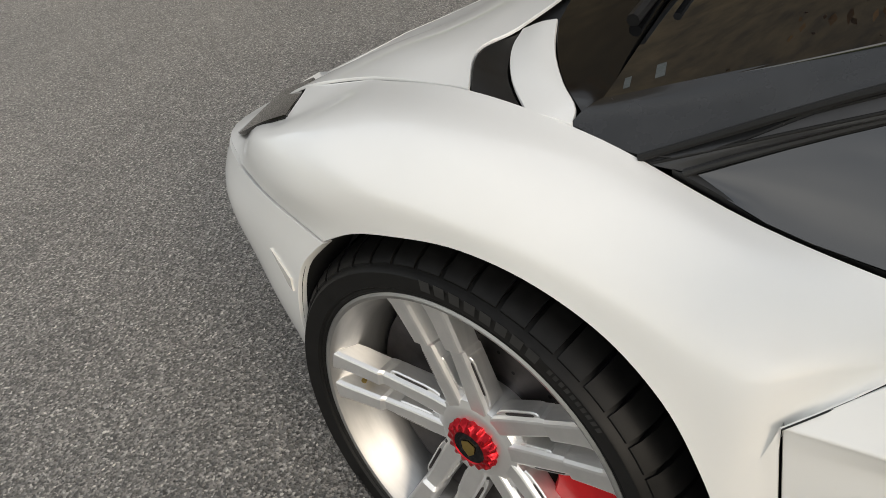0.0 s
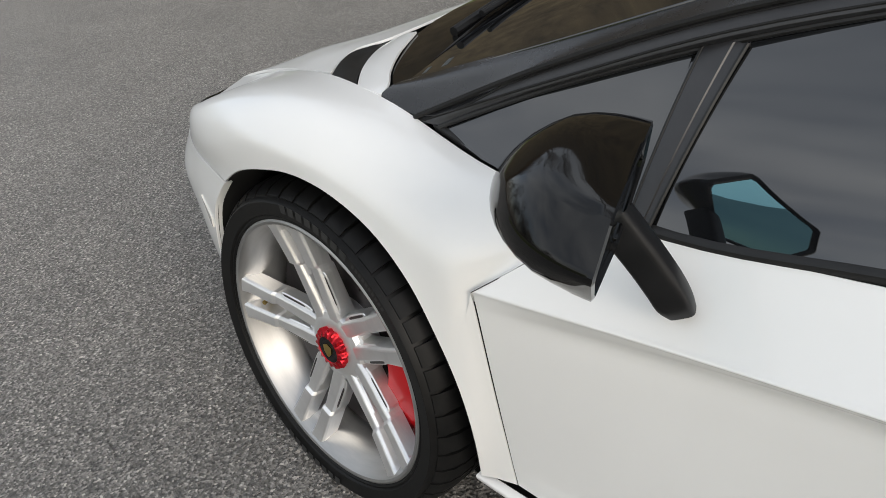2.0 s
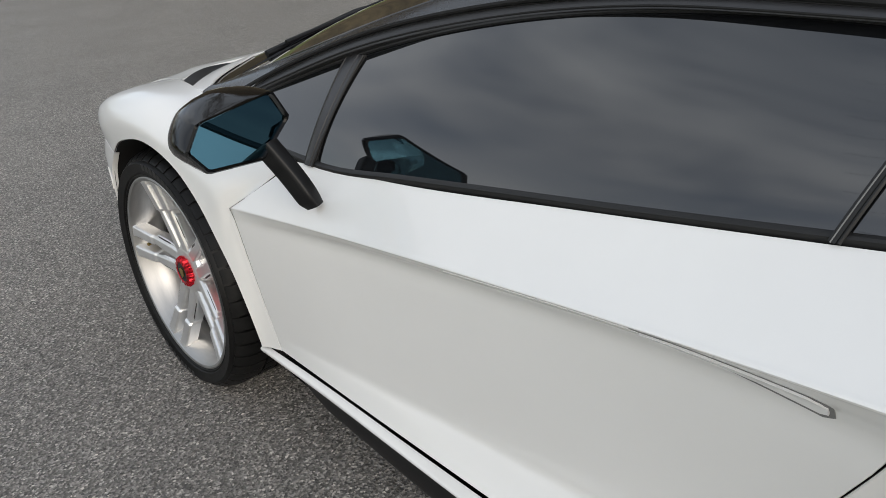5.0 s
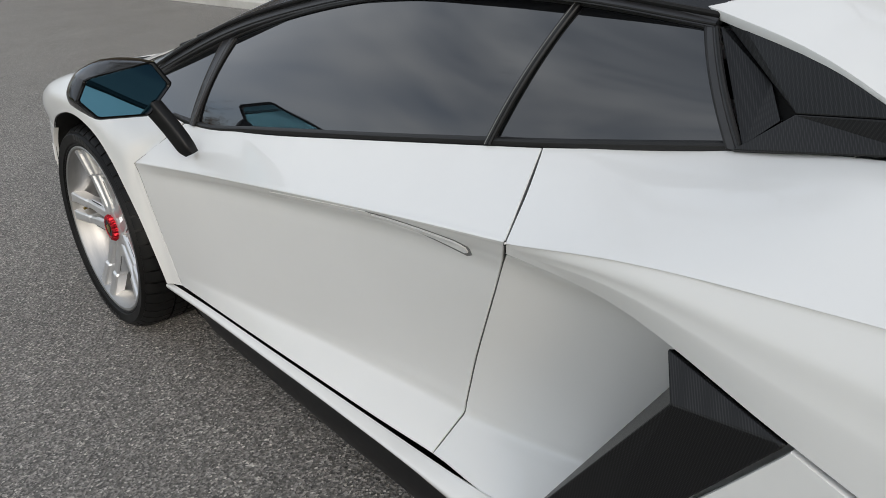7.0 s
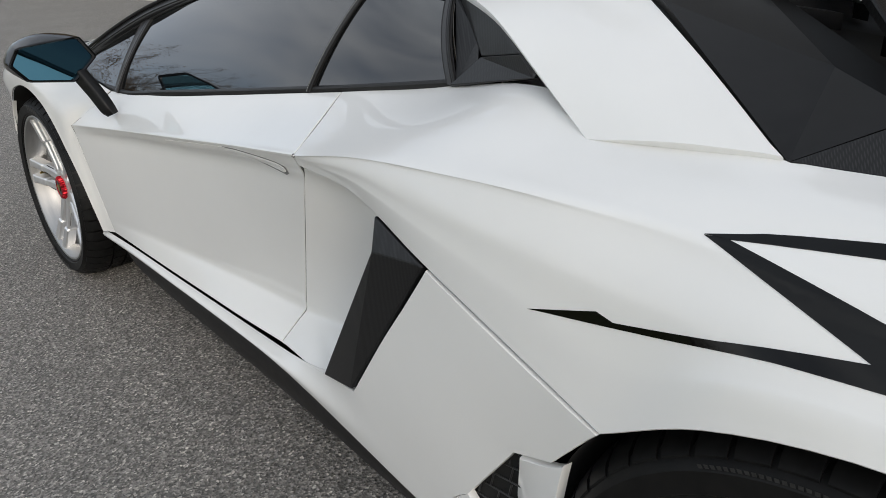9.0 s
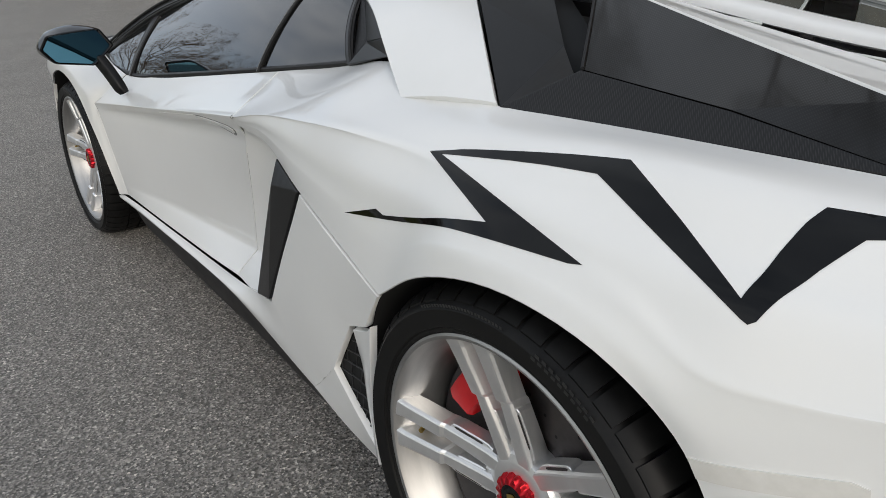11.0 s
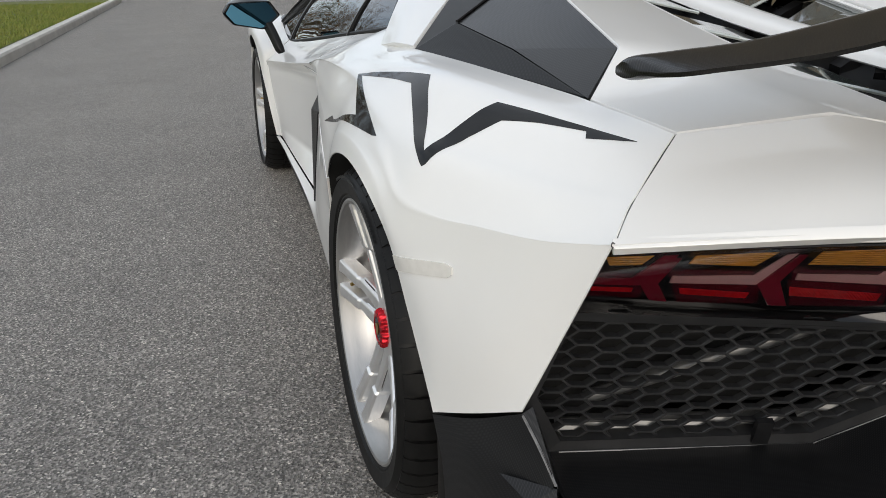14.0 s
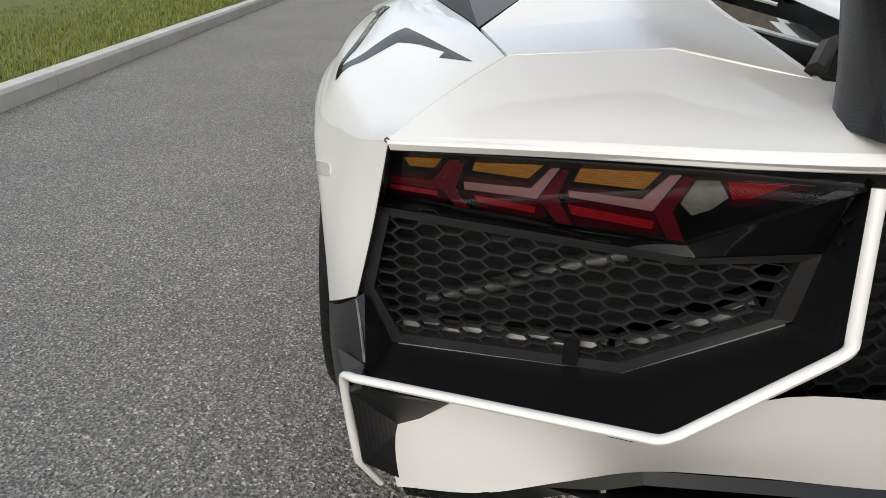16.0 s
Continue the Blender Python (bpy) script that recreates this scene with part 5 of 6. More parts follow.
add_grid(bm, [[(-0.98, -0.5, 0.12), (-0.98, 0.5, 0.12)], [(-0.6, -0.7, 0.11), (-0.6, 0.7, 0.11)], [(0.3, -0.86, 0.10), (0.3, 0.86, 0.10)], [(1.2, -0.86, 0.10), (1.2, 0.86, 0.10)], [(3.2, -0.7, 0.13), (3.2, 0.7, 0.13)], [(3.52, -0.5, 0.32), (3.52, 0.5, 0.32)]])
part("underbody", bm, MATT_BLACK, car, smooth=False)

# ---- wheel housings ----
for s in (1, -1):
    for cx, r, w in ((0.03, 0.372, 0.34), (2.75, 0.395, 0.42)):
        bm = bmesh.new()
        arc = [radians(a) for a in range(-18, 199, 6)]
        rows = [[(cx + k * math.cos(a), y * s, 0.34 + k * math.sin(a)) for a in arc] for k, y in ((r * 0.965, -0.925), (r * 1.0, -0.90), (r * 1.0, -0.955 + w))]
        rows.append([(cx, (-0.955 + w) * s, 0.34) for a in arc])
        add_grid(bm, rows)
        bmesh.ops.recalc_face_normals(bm, faces=bm.faces)
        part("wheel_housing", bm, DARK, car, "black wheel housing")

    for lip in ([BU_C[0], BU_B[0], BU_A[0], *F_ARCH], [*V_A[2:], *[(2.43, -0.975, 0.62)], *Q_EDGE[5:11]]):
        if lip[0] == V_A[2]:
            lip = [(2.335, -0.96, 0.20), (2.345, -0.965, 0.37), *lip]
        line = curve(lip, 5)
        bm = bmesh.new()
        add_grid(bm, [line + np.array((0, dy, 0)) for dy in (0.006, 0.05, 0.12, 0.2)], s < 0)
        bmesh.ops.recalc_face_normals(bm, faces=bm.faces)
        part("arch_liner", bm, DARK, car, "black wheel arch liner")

# ---- wheels ----
def make_wheel(tyre_r, rim_r, width, hub_in, turn, caliper, reach, caliper_in, caliper_out, at):
    w = new("wheel")
    w.parent = car
    w.matrix_basis = at
    base = tyre_r - 0.010
    bm = bmesh.new()
    lathe(bm, [(rim_r - 0.006, 0.014), (rim_r + 0.001, 0.001), (rim_r + 0.006, -0.004), (rim_r + 0.010, -0.003), (rim_r + 0.013, -0.007), (rim_r + 0.55 * (tyre_r - rim_r), -0.012), (rim_r + 0.58 * (tyre_r - rim_r), -0.0105), (tyre_r - 0.026, -0.004), (tyre_r - 0.016, 0.008), (base - 0.004, 0.024), (base, 0.046), (base, width - 0.035), (base - 0.006, width - 0.012), (rim_r, width)], 128)
    part("tyre", bm, TYRE, w)
    bm = bmesh.new()
    blocks = 48
    for k in range(blocks):
        for ribs, phase in ((((tyre_r - 0.021, -0.002), (tyre_r - 0.012, 0.008), (tyre_r - 0.004, 0.026), (tyre_r, 0.048), (tyre_r, 0.078)), 0.0), (((tyre_r, 0.084), (tyre_r, 0.125)), 0.3), (((tyre_r, 0.134), (tyre_r, 0.175)), 0.6)):
            lo, hi = (2 * math.pi * (k + phase + f) / blocks for f in (0.08, 0.92))
            outer = [[(r * math.cos(lo + (hi - lo) * q / 3 + 0.02 * y * 10 * 0.3), y, r * math.sin(lo + (hi - lo) * q / 3 + 0.02 * y * 10 * 0.3)) for q in range(4)] for r, y in ribs]
            down = 0.010
            inner0 = [[(p[0] * (1 - down / tyre_r), p[1] + 0.001, p[2] * (1 - down / tyre_r)) for p in row] for row in outer]
            for g in (outer, [outer[0], inner0[0]], [outer[-1], inner0[-1]], [[r[0] for r in outer], [r[0] for r in inner0]], [[r[-1] for r in outer], [r[-1] for r in inner0]]):
                add_grid(bm, g)
    bmesh.ops.remove_doubles(bm, verts=bm.verts, dist=0.0002)
    bmesh.ops.recalc_face_normals(bm, faces=bm.faces)
    tagged(part("tread", bm, TYRE, w), kind="stuff")
    # moulded markings, as plain bars
    for start, count, step, ln, r0, r1 in (((95, 8, -4.3, 3.0, 0.36, 0.60), (59, 10, -1.7, 1.1, 0.42, 0.55), (275, 8, -4.3, 3.0, 0.36, 0.60), (236, 10, -1.7, 1.1, 0.42, 0.55)) if tyre_r < 0.34 else ((118, 26, -1.25, 0.85, 0.60, 0.67), (76, 9, -2.2, 1.4, 0.48, 0.56), (75, 9, -2.2, 1.4, 0.58, 0.66))):
        bm = bmesh.new()
        for k in range(count):
            a0, a1 = radians(start + step * k), radians(start + step * k - ln)
            ra, rb = (rim_r + f * (tyre_r - rim_r) for f in (r0, r1))
            ring = [(ra * math.cos(a0), -0.0125, ra * math.sin(a0)), (rb * math.cos(a0), -0.0135, rb * math.sin(a0)), (rb * math.cos(a1), -0.0135, rb * math.sin(a1)), (ra * math.cos(a1), -0.0125, ra * math.sin(a1))]
            add_grid(bm, [[ring[0], ring[3]], [ring[1], ring[2]]])
        bmesh.ops.recalc_face_normals(bm, faces=bm.faces)
        if sum(f.normal.y for f in bm.faces) > 0:
            bmesh.ops.reverse_faces(bm, faces=bm.faces)
        part("sidewall_marking", bm, TYRE_MARK, w, smooth=False)
    bm = bmesh.new()
    lathe(bm, [(rim_r + 0.002, 0.004), (rim_r + 0.002, -0.001), (rim_r - 0.002, -0.003), (rim_r - 0.007, -0.001), (rim_r - 0.011, 0.006), (rim_r - 0.016, 0.02), (rim_r - 0.024, 0.035), (rim_r - 0.036, 0.07), (rim_r - 0.044, 0.13), (rim_r - 0.034, width)], 128)
    part("rim", bm, RIM_ALLOY, w)
    bm = bmesh.new()
    disc_r = rim_r - 0.052
    lathe(bm, [(0.06, 0.088), (0.10, 0.088), (0.105, 0.082), (disc_r, 0.082), (disc_r, 0.11), (0.06, 0.11)], 96)
    part("brake_disc", bm, DISC, w)
    # drilled holes are flat circles on the disc, their shade painted near-black
    for k in range(30):
        bm = bmesh.new()
        a = 2 * math.pi * k / 30
        r = 0.125 + 0.02 * (k % 3)
        bmesh.ops.create_circle(bm, cap_ends=True, radius=0.003, segments=8, matrix=Matrix.Translation((r * math.cos(a), 0.0815, r * math.sin(a))) @ Matrix.Rotation(radians(90), 4, "X"))
        part("disc_hole", bm, DARK, w, smooth=False) if k < 12 else bm.free()
    bm = bmesh.new()
    lathe(bm, [(0.02, 0.125), (rim_r - 0.046, 0.118), (rim_r - 0.046, 0.135)], 48)
    part("backing_plate", bm, MATT_BLACK, w)
    # caliper
    bm = bmesh.new()
    arc = [radians(caliper - reach + 2 * reach * k / 12) for k in range(13)]
    rows = [[(r * math.cos(a), y, r * math.sin(a)) for a in arc] for r, y in ((caliper_in, 0.082), (caliper_in, 0.066), (caliper_in + 0.006, 0.058), (caliper_out - 0.02, 0.054), (caliper_out - 0.006, 0.060), (caliper_out, 0.072), (caliper_out, 0.13))]
    add_grid(bm, rows)
    for end in (0, -1):
        bm.faces.new([bm.verts.new(r[end]) for r in rows])
    bmesh.ops.remove_doubles(bm, verts=bm.verts, dist=0.0002)
    bmesh.ops.recalc_face_normals(bm, faces=bm.faces)
    part("brake_caliper", bm, RED_PAINT, w, "glossy red brake caliper")
    # five twin spokes, each with a raised outer half, a machined step and a lower ledge on its open flank
    def turned(r, q, y, a):
        return (r * math.cos(a) - q * math.sin(a), y, r * math.sin(a) + q * math.cos(a))

    def face_at(r):
        return float(np.interp(r, (0.05, 0.10, 0.168, 0.174, rim_r - 0.03, rim_r - 0.004), (hub_in - 0.006, hub_in * 0.84 - 0.004, hub_in * 0.56, hub_in * 0.56 - 0.0055, 0.008, 0.0015)))

    for k in range(5):
        a = radians(turn + 72 * k)
        for side in (-1, 1):
            spoke = new("spoke")
            spoke.parent = w
            bm = bmesh.new()
            rows = []
            for r, lat, half, dep in ((0.046, 0.0215, 0.0155, 0.040), (0.075, 0.0238, 0.0160, 0.038), (0.11, 0.0255, 0.0150, 0.036), (0.168, 0.0285, 0.0128, 0.034), (0.174, 0.0288, 0.0150, 0.034), (rim_r - 0.05, 0.0312, 0.0158, 0.034), (rim_r - 0.024, 0.0325, 0.0168, 0.032), (rim_r - 0.011, 0.0332, 0.0195, 0.022), (rim_r - 0.003, 0.0340, 0.0250, 0.010)):
                y0 = face_at(r)
                rows.append([turned(r, lat * side + o, y, a) for o, y in ((-half - 0.004, y0 + dep), (-half - 0.0004, y0 + 0.006), (-half + 0.0022, y0 + 0.0014), (-half + 0.005, y0), (half - 0.005, y0), (half - 0.0022, y0 + 0.0014), (half + 0.0004, y0 + 0.006), (half + 0.004, y0 + dep))])
            add_grid(bm, rows)
            bmesh.ops.recalc_face_normals(bm, faces=bm.faces)
            if sum(f.normal.y * f.calc_area() for f in bm.faces) > 0:
                bmesh.ops.reverse_faces(bm, faces=bm.faces)
            bar = part("spoke_bar", bm, ALLOY, spoke, smooth=False)
            # ledge: a rounded tongue; its slot is a flat dark strip, shade painted in
            for flank, r0, r1, out in ((1, 0.070, 0.160, 0.0085), (-1, 0.085, 0.145, 0.003)):
                bm = bmesh.new()
                rows = []
                for f, wide in ((0.0, 0.55), (0.12, 0.9), (0.3, 1.0), (0.6, 1.0), (0.85, 1.0), (0.94, 0.85), (0.985, 0.5), (1.0, 0.1)):
                    r = r0 + (r1 - r0) * f
                    edge = float(np.interp(r, (0.046, 0.075, 0.11, 0.168), (0.037, 0.0398, 0.0405, 0.0413))) if flank > 0 else float(np.interp(r, (0.046, 0.075, 0.11, 0.168), (0.006, 0.0078, 0.0105, 0.0157)))
                    y0 = face_at(r) + 0.0065
                    e0, e1 = edge - 0.002 * flank, edge + out * wide * flank
                    rows.append([turned(r, q * side, y, a) for q, y in ((e0, y0), (e1 - 0.0016 * flank, y0), (e1, y0 + 0.0018), (e1 + 0.001 * flank, y0 + 0.024))])
                add_grid(bm, rows)
                bmesh.ops.recalc_face_normals(bm, faces=bm.faces)
                if sum(f.normal.y * f.calc_area() for f in bm.faces) > 0:
                    bmesh.ops.reverse_faces(bm, faces=bm.faces)
                part("spoke_ledge", bm, ALLOY, spoke, smooth=False)
                if flank > 0:
                    bm = bmesh.new()
                    rows = []
                    for f, wide in ((0.22, 0.2), (0.26, 0.9), (0.4, 1.0), (0.75, 1.0), (0.86, 0.9), (0.90, 0.2)):
                        r = r0 + (r1 - r0) * f
                        edge = float(np.interp(r, (0.046, 0.075, 0.11, 0.168), (0.037, 0.0398, 0.0405, 0.0413))) + 0.0032
                        rows.append([turned(r, (edge + o * wide) * side, face_at(r) + 0.0062, a) for o in (-0.0024, 0.0024)])
                    add_grid(bm, rows)
                    bmesh.ops.recalc_face_normals(bm, faces=bm.faces)
                    if sum(f.normal.y for f in bm.faces) > 0:
                        bmesh.ops.reverse_faces(bm, faces=bm.faces)
                    part("spoke_slot_shade", bm, DISC, spoke, smooth=False)
        # web between the pair near the hub, with a rounded mouth
        bm = bmesh.new()
        rows = []
        for r, half in ((0.046, 0.012), (0.075, 0.012), (0.084, 0.011), (0.088, 0.008)):
            y0 = face_at(r) + 0.010
            rows.append([turned(r, o, y, a) for o, y in ((-half, y0 + 0.002), (0, y0 + 0.003), (half, y0 + 0.002), (half, y0 + 0.03))])
        add_grid(bm, rows)
        bmesh.ops.recalc_face_normals(bm, faces=bm.faces)
        if sum(f.normal.y * f.calc_area() for f in bm.faces) > 0:
            bmesh.ops.reverse_faces(bm, faces=bm.faces)
        part("spoke_web", bm, ALLOY, w, smooth=False)
    bm = bmesh.new()
    lathe(bm, [(0.030, hub_in - 0.009), (0.056, hub_in - 0.009), (0.060, hub_in - 0.0075), (0.070, hub_in - 0.004), (0.076, hub_in + 0.008), (0.084, hub_in + 0.045)], 60)
    part("hub", bm, ALLOY, w)
    # lobed centre lock nut with a plain shield
    bm = bmesh.new()
    rows = []
    for r, y, lobe in ((0.041, hub_in - 0.004, 0.0), (0.041, hub_in - 0.014, 0.003), (0.036, hub_in - 0.022, 0.004), (0.028, hub_in - 0.024, 0.0), (0.0265, hub_in - 0.022, 0.0)):
        rows.append([((r + lobe * math.cos(16 * a)) * math.cos(a), y, (r + lobe * math.cos(16 * a)) * math.sin(a)) for a in (2 * math.pi * k / 128 for k in range(129))])
    add_grid(bm, rows)
    bmesh.ops.recalc_face_normals(bm, faces=bm.faces)
    cap = part("centre_cap", bm, RED_ANODISED, w, "red anodised lobed wheel nut")
    bm = bmesh.new()
    lathe(bm, [(0.0005, hub_in - 0.0225), (0.0265, hub_in - 0.0225), (0.0270, hub_in - 0.018)], 48)
    part("cap_disc", bm, GLOSS_BLACK, cap)
    bm = bmesh.new()
    shield = [(0.0, -0.016), (0.010, -0.006), (0.012, 0.008), (0.0, 0.014), (-0.012, 0.008), (-0.010, -0.006)]
    plate(bm, [(a, hub_in - 0.0235, b) for a, b in shield], 0.001)
    bmesh.ops.recalc_face_normals(bm, faces=bm.faces)
    part("emblem", bm, GOLD, cap, smooth=False)
    bm = bmesh.new()
    va = radians(turn + 72)
    r = rim_r - 0.045
    tube(bm, [(r * math.cos(va), 0.05, r * math.sin(va)), ((r - 0.012) * math.cos(va), 0.022, (r - 0.012) * math.sin(va))], 0.0045, 8)
    part("valve", bm, GOLD, w)
    return w


wheel_f = make_wheel(0.334, 0.266, 0.255, 0.045, 104, -14, 33, 0.122, 0.222, pose(-0.009, -0.989, 0.334, -3.0, 0, 2))
copy_thing(wheel_f, pose(-0.009, 0.989, 0.334, -3.0, 0, 178))
wheel_r = make_wheel(0.3555, 0.28, 0.345, 0.055, 106, 127, 25, 0.150, 0.214, pose(2.70, -0.962, 0.356, -2.0, 0, 1.5))
copy_thing(wheel_r, pose(2.70, 0.962, 0.356, -2.0, 0, 178.5))

# ---- door mirror ----
for s in (1, -1):
    mirror = new("door_mirror")
    mirror.parent = car
    tagged(mirror, "gloss black door mirror with blue tinted glass")
    rim_loop = [(0.573, -0.885, 0.850), (0.608, -0.927, 0.914), (0.689, -1.102, 0.915), (0.692, -1.133, 0.874), (0.660, -1.096, 0.824), (0.604, -0.960, 0.791)]
    dense = []
    for k in range(6):
        a, b, c = (np.array(rim_loop[(k + q) % 6]) for q in (-1, 0, 1))
        for f, g in ((0.16, None), (0.06, None), (None, 0.06), (None, 0.16)):
            dense.append(b + (a - b) * f if f else b + (c - b) * g)
        for g in (0.33, 0.5, 0.67):
            dense.append(b + (c - b) * g)
    dense = np.array(dense)
    centre = dense.mean(0)
    normal = np.linalg.svd(dense - centre)[2][2]
    dense = dense - np.outer((dense - centre) @ normal, normal)
    nose = np.array((0.517, -1.046, 0.873))
    loops = []
    for dx, k in ((-0.006, 0.885), (-0.001, 0.905), (0.002, 0.955), (0.0, 1.0)):
        loops.append([tuple(centre + (p - centre) * k + np.array((dx, 0, 0))) for p in dense])
    # the shell closes towards a blunt nose; its ridges soften on the way
    e1 = np.array((0.42, -0.9075, 0.0))
    e1 = e1 - normal * (e1 @ normal)
    e1 /= np.linalg.norm(e1)
    e2 = np.cross(normal, e1)
    for f in (0.05, 0.14, 0.26, 0.4, 0.54, 0.67, 0.78, 0.87, 0.935, 0.975, 0.995, 1.0):
        size, soft = max(1 - f ** 2.3, 0.0) ** 0.62, min(0.8, 1.7 * f)
        ring = []
        for p in dense:
            d = p - centre
            turn = math.atan2(d @ e2 / 0.066, d @ e1 / 0.124)
            d = d * (1 - soft) + (e1 * 0.124 * math.cos(turn) + e2 * 0.066 * math.sin(turn)) * soft
            # full above, drawn up below
            d = d * np.array((1, 1, 1 + 0.22 * min(1, 2 * f) if d[2] > 0 else 1 - 0.55 * min(1, 1.6 * f)))
            ring.append(tuple(centre + (nose - centre) * f + d * max(size, 0.004)))
        loops.append(ring)
    loops = [ring + [ring[0]] for ring in loops]
    bm = bmesh.new()
    add_grid(bm, loops, s < 0)
    bmesh.ops.remove_doubles(bm, verts=bm.verts, dist=0.0004)
    bmesh.ops.recalc_face_normals(bm, faces=bm.faces)
    part("mirror_shell", bm, GLOSS_BLACK, mirror, "gloss black mirror shell")
    bm = bmesh.new()
    f = bm.faces.new([bm.verts.new((p[0], p[1] * s, p[2])) for p in (centre + (q - centre) * 0.90 + np.array((-0.0035, 0, 0)) for q in dense)])
    f.normal_update()
    if f.normal.x < 0:
        f.normal_flip()
    part("mirror_glass", bm, MIRROR, mirror, "blue tinted mirror glass", smooth=False)
    # stalk
    bm = bmesh.new()
    rows = []
    u, v = np.array((0.80, 0.42, 0.36)), np.array((0.42, -0.88, -0.08))
    for c, hu, hv in (((0.575, -0.945, 0.815), 0.022, 0.018), ((0.592, -0.934, 0.788), 0.0215, 0.018), ((0.614, -0.921, 0.753), 0.021, 0.0175), ((0.631, -0.912, 0.724), 0.0205, 0.017), ((0.638, -0.907, 0.708), 0.0195, 0.016), ((0.644, -0.900, 0.694), 0.015, 0.012)):
        rows.append([tuple(np.array(c) + u * hu * math.copysign(abs(math.cos(a)) ** 0.5, math.cos(a)) + v * hv * math.copysign(abs(math.sin(a)) ** 0.5, math.sin(a))) for a in (2 * math.pi * k / 24 for k in range(25))])
    add_grid(bm, patch(rows, 1, 3), s < 0)
    bmesh.ops.remove_doubles(bm, verts=bm.verts, dist=0.0004)
    bmesh.ops.recalc_face_normals(bm, faces=bm.faces)
    part("mirror_stalk", bm, SATIN_BLACK, mirror)

# ---- thin things on the panels ----
left_quarter, left_door = QUARTERS[0], DOORS[0]
for m in (False, True):
    lay_on("side_marker", left_quarter, [(3.003, 0.650), (3.14, 0.684), (3.155, 0.682), (3.157, 0.672), (3.148, 0.664), (3.014, 0.628)], from_side, PALE_LENS, car, "pale side marker lens", lift=0.002, mirror=m)
    # grey sheet under the handle, its colour paints the shade round the edge
    lay_on("handle_gap_shade", left_door, [(1.325, 0.7245), (1.375, 0.7285), (1.535, 0.7275), (1.556, 0.7205), (1.558, 0.7045), (1.545, 0.6980), (1.395, 0.7030)], from_side, GREY_GAP, DOORS[int(m)], lift=0.0007, mirror=m)
    lay_on("handle_flute", left_door, [(0.985, 0.678), (1.19, 0.706), (1.325, 0.7235), (1.36, 0.713), (1.19, 0.695)], from_side, PAINT, DOORS[int(m)], "shallow flute ahead of the handle", lift=0.0014, mirror=m)
    lay_on("front_marker", BUMPERS[0], [(-0.378, 0.545), (-0.316, 0.521), (-0.315, 0.500), (-0.33, 0.503), (-0.365, 0.532)], from_side, PALE_LENS, BUMPERS[int(m)], "narrow pale side marker", lift=0.003, mirror=m)
    lay_on("door_handle", left_door, [(1.338, 0.7225), (1.375, 0.7255), (1.533, 0.7245), (1.551, 0.7188), (1.552, 0.7085), (1.543, 0.7050), (1.403, 0.7098)], from_side, PAINT, DOORS[int(m)], "flush white door handle", lift=0.0035, mirror=m)

# black stripes over the rear shoulder
STRIPE_A = [(2.300, -0.161), (2.397, -0.134), (2.421, -0.138), (2.540, -0.118), (2.668, -0.091), (2.487, -0.026), (2.512, -0.0235), (2.834, -0.092), (2.815, -0.097), (2.60, -0.118), (2.45, -0.139)]
STRIPE_B = [(2.487, -0.025), (2.54, -0.006), (2.568, 0.001), (2.69, 0.027), (2.805, 0.051), (2.905, 0.000), (3.007, -0.057), (3.009, -0.030), (3.010, 0.005), (3.014, 0.045), (3.020, 0.072), (3.13, 0.101), (3.248, 0.132), (3.197, 0.097), (3.183, 0.107), (3.12, 0.080), (3.067, 0.051), (3.049, 0.003), (3.040, -0.029), (3.028, -0.071), (3.022, -0.077), (3.014, -0.075), (2.90, -0.030), (2.779, 0.019), (2.70, 0.009), (2.64, 0.000), (2.549, -0.016), (2.512, -0.0235)]
for m in (False, True):
    for outline in (STRIPE_A, STRIPE_B):
        lay_on("stripe", left_quarter, outline, from_shoulder, STRIPE_BLACK, QUARTERS[int(m)], "glossy black zigzag stripe", lift=0.0008, step=0.012, mirror=m)

# wipers at the foot of the windscreen
bm = bmesh.new()
tube(bm, [(0.035, -0.63, 0.846), (-0.005, -0.32, 0.893), (-0.025, 0.1, 0.916)], 0.009, 8)
tube(bm, [(0.055, -0.58, 0.868), (0.02, -0.22, 0.915), (0.01, 0.14, 0.928)], 0.006, 8)
part("wiper", bm, SATIN_BLACK, car)

# small labels at the foot of the windscreen
STICKER = varied("faded_label", (0.03, 0.036, 0.035), (0.08, 0.09, 0.088), 200.0, 0.5, 0.1)
for cx, cy, ln, wd in ((0.100, -0.755, 0.012, 0.0035), (0.130, -0.737, 0.015, 0.005)):
    ux, uy = -0.40, 0.917
    lay_on("windscreen_label", WINDSCREENS[0], [(cx + a * ln * ux + b * wd * uy, cy + a * ln * uy - b * wd * ux) for a, b in ((-1, -1), (1, -1), (1, 1), (-1, 1))], lambda a, b: (Vector((a, b, 1.5)), Vector((0, 0, -1))), STICKER, car, "small faded label", lift=0.0006)

# ---- kerbs, lawn ----
CONCRETE = varied("concrete", (0.54, 0.52, 0.47), (0.68, 0.655, 0.60), 3.0, 0.85, 0.05, bump=0.002)
for side, name in ((-1, "kerb_near"), (1, "kerb_far")):
    kerb = tagged(new("kerb"), "pale concrete kerb stones along the road edge", "kerb", kind="structure")
    for k in range(-9, 14):
        x0 = 6.0 - 1.83 * (k + 1) + 0.35
        bm = bmesh.new()
        prof = [(3.55, -0.05), (3.555, 0.10), (3.575, 0.128), (3.70, 0.13), (3.70, -0.05)]
        slab(bm, [(x0, side * y, z) for y, z in prof], (1.82, 0, 0))
        rounded(bm, 0.006, 40)
        part("kerb_stone", bm, CONCRETE, kerb, smooth=False)
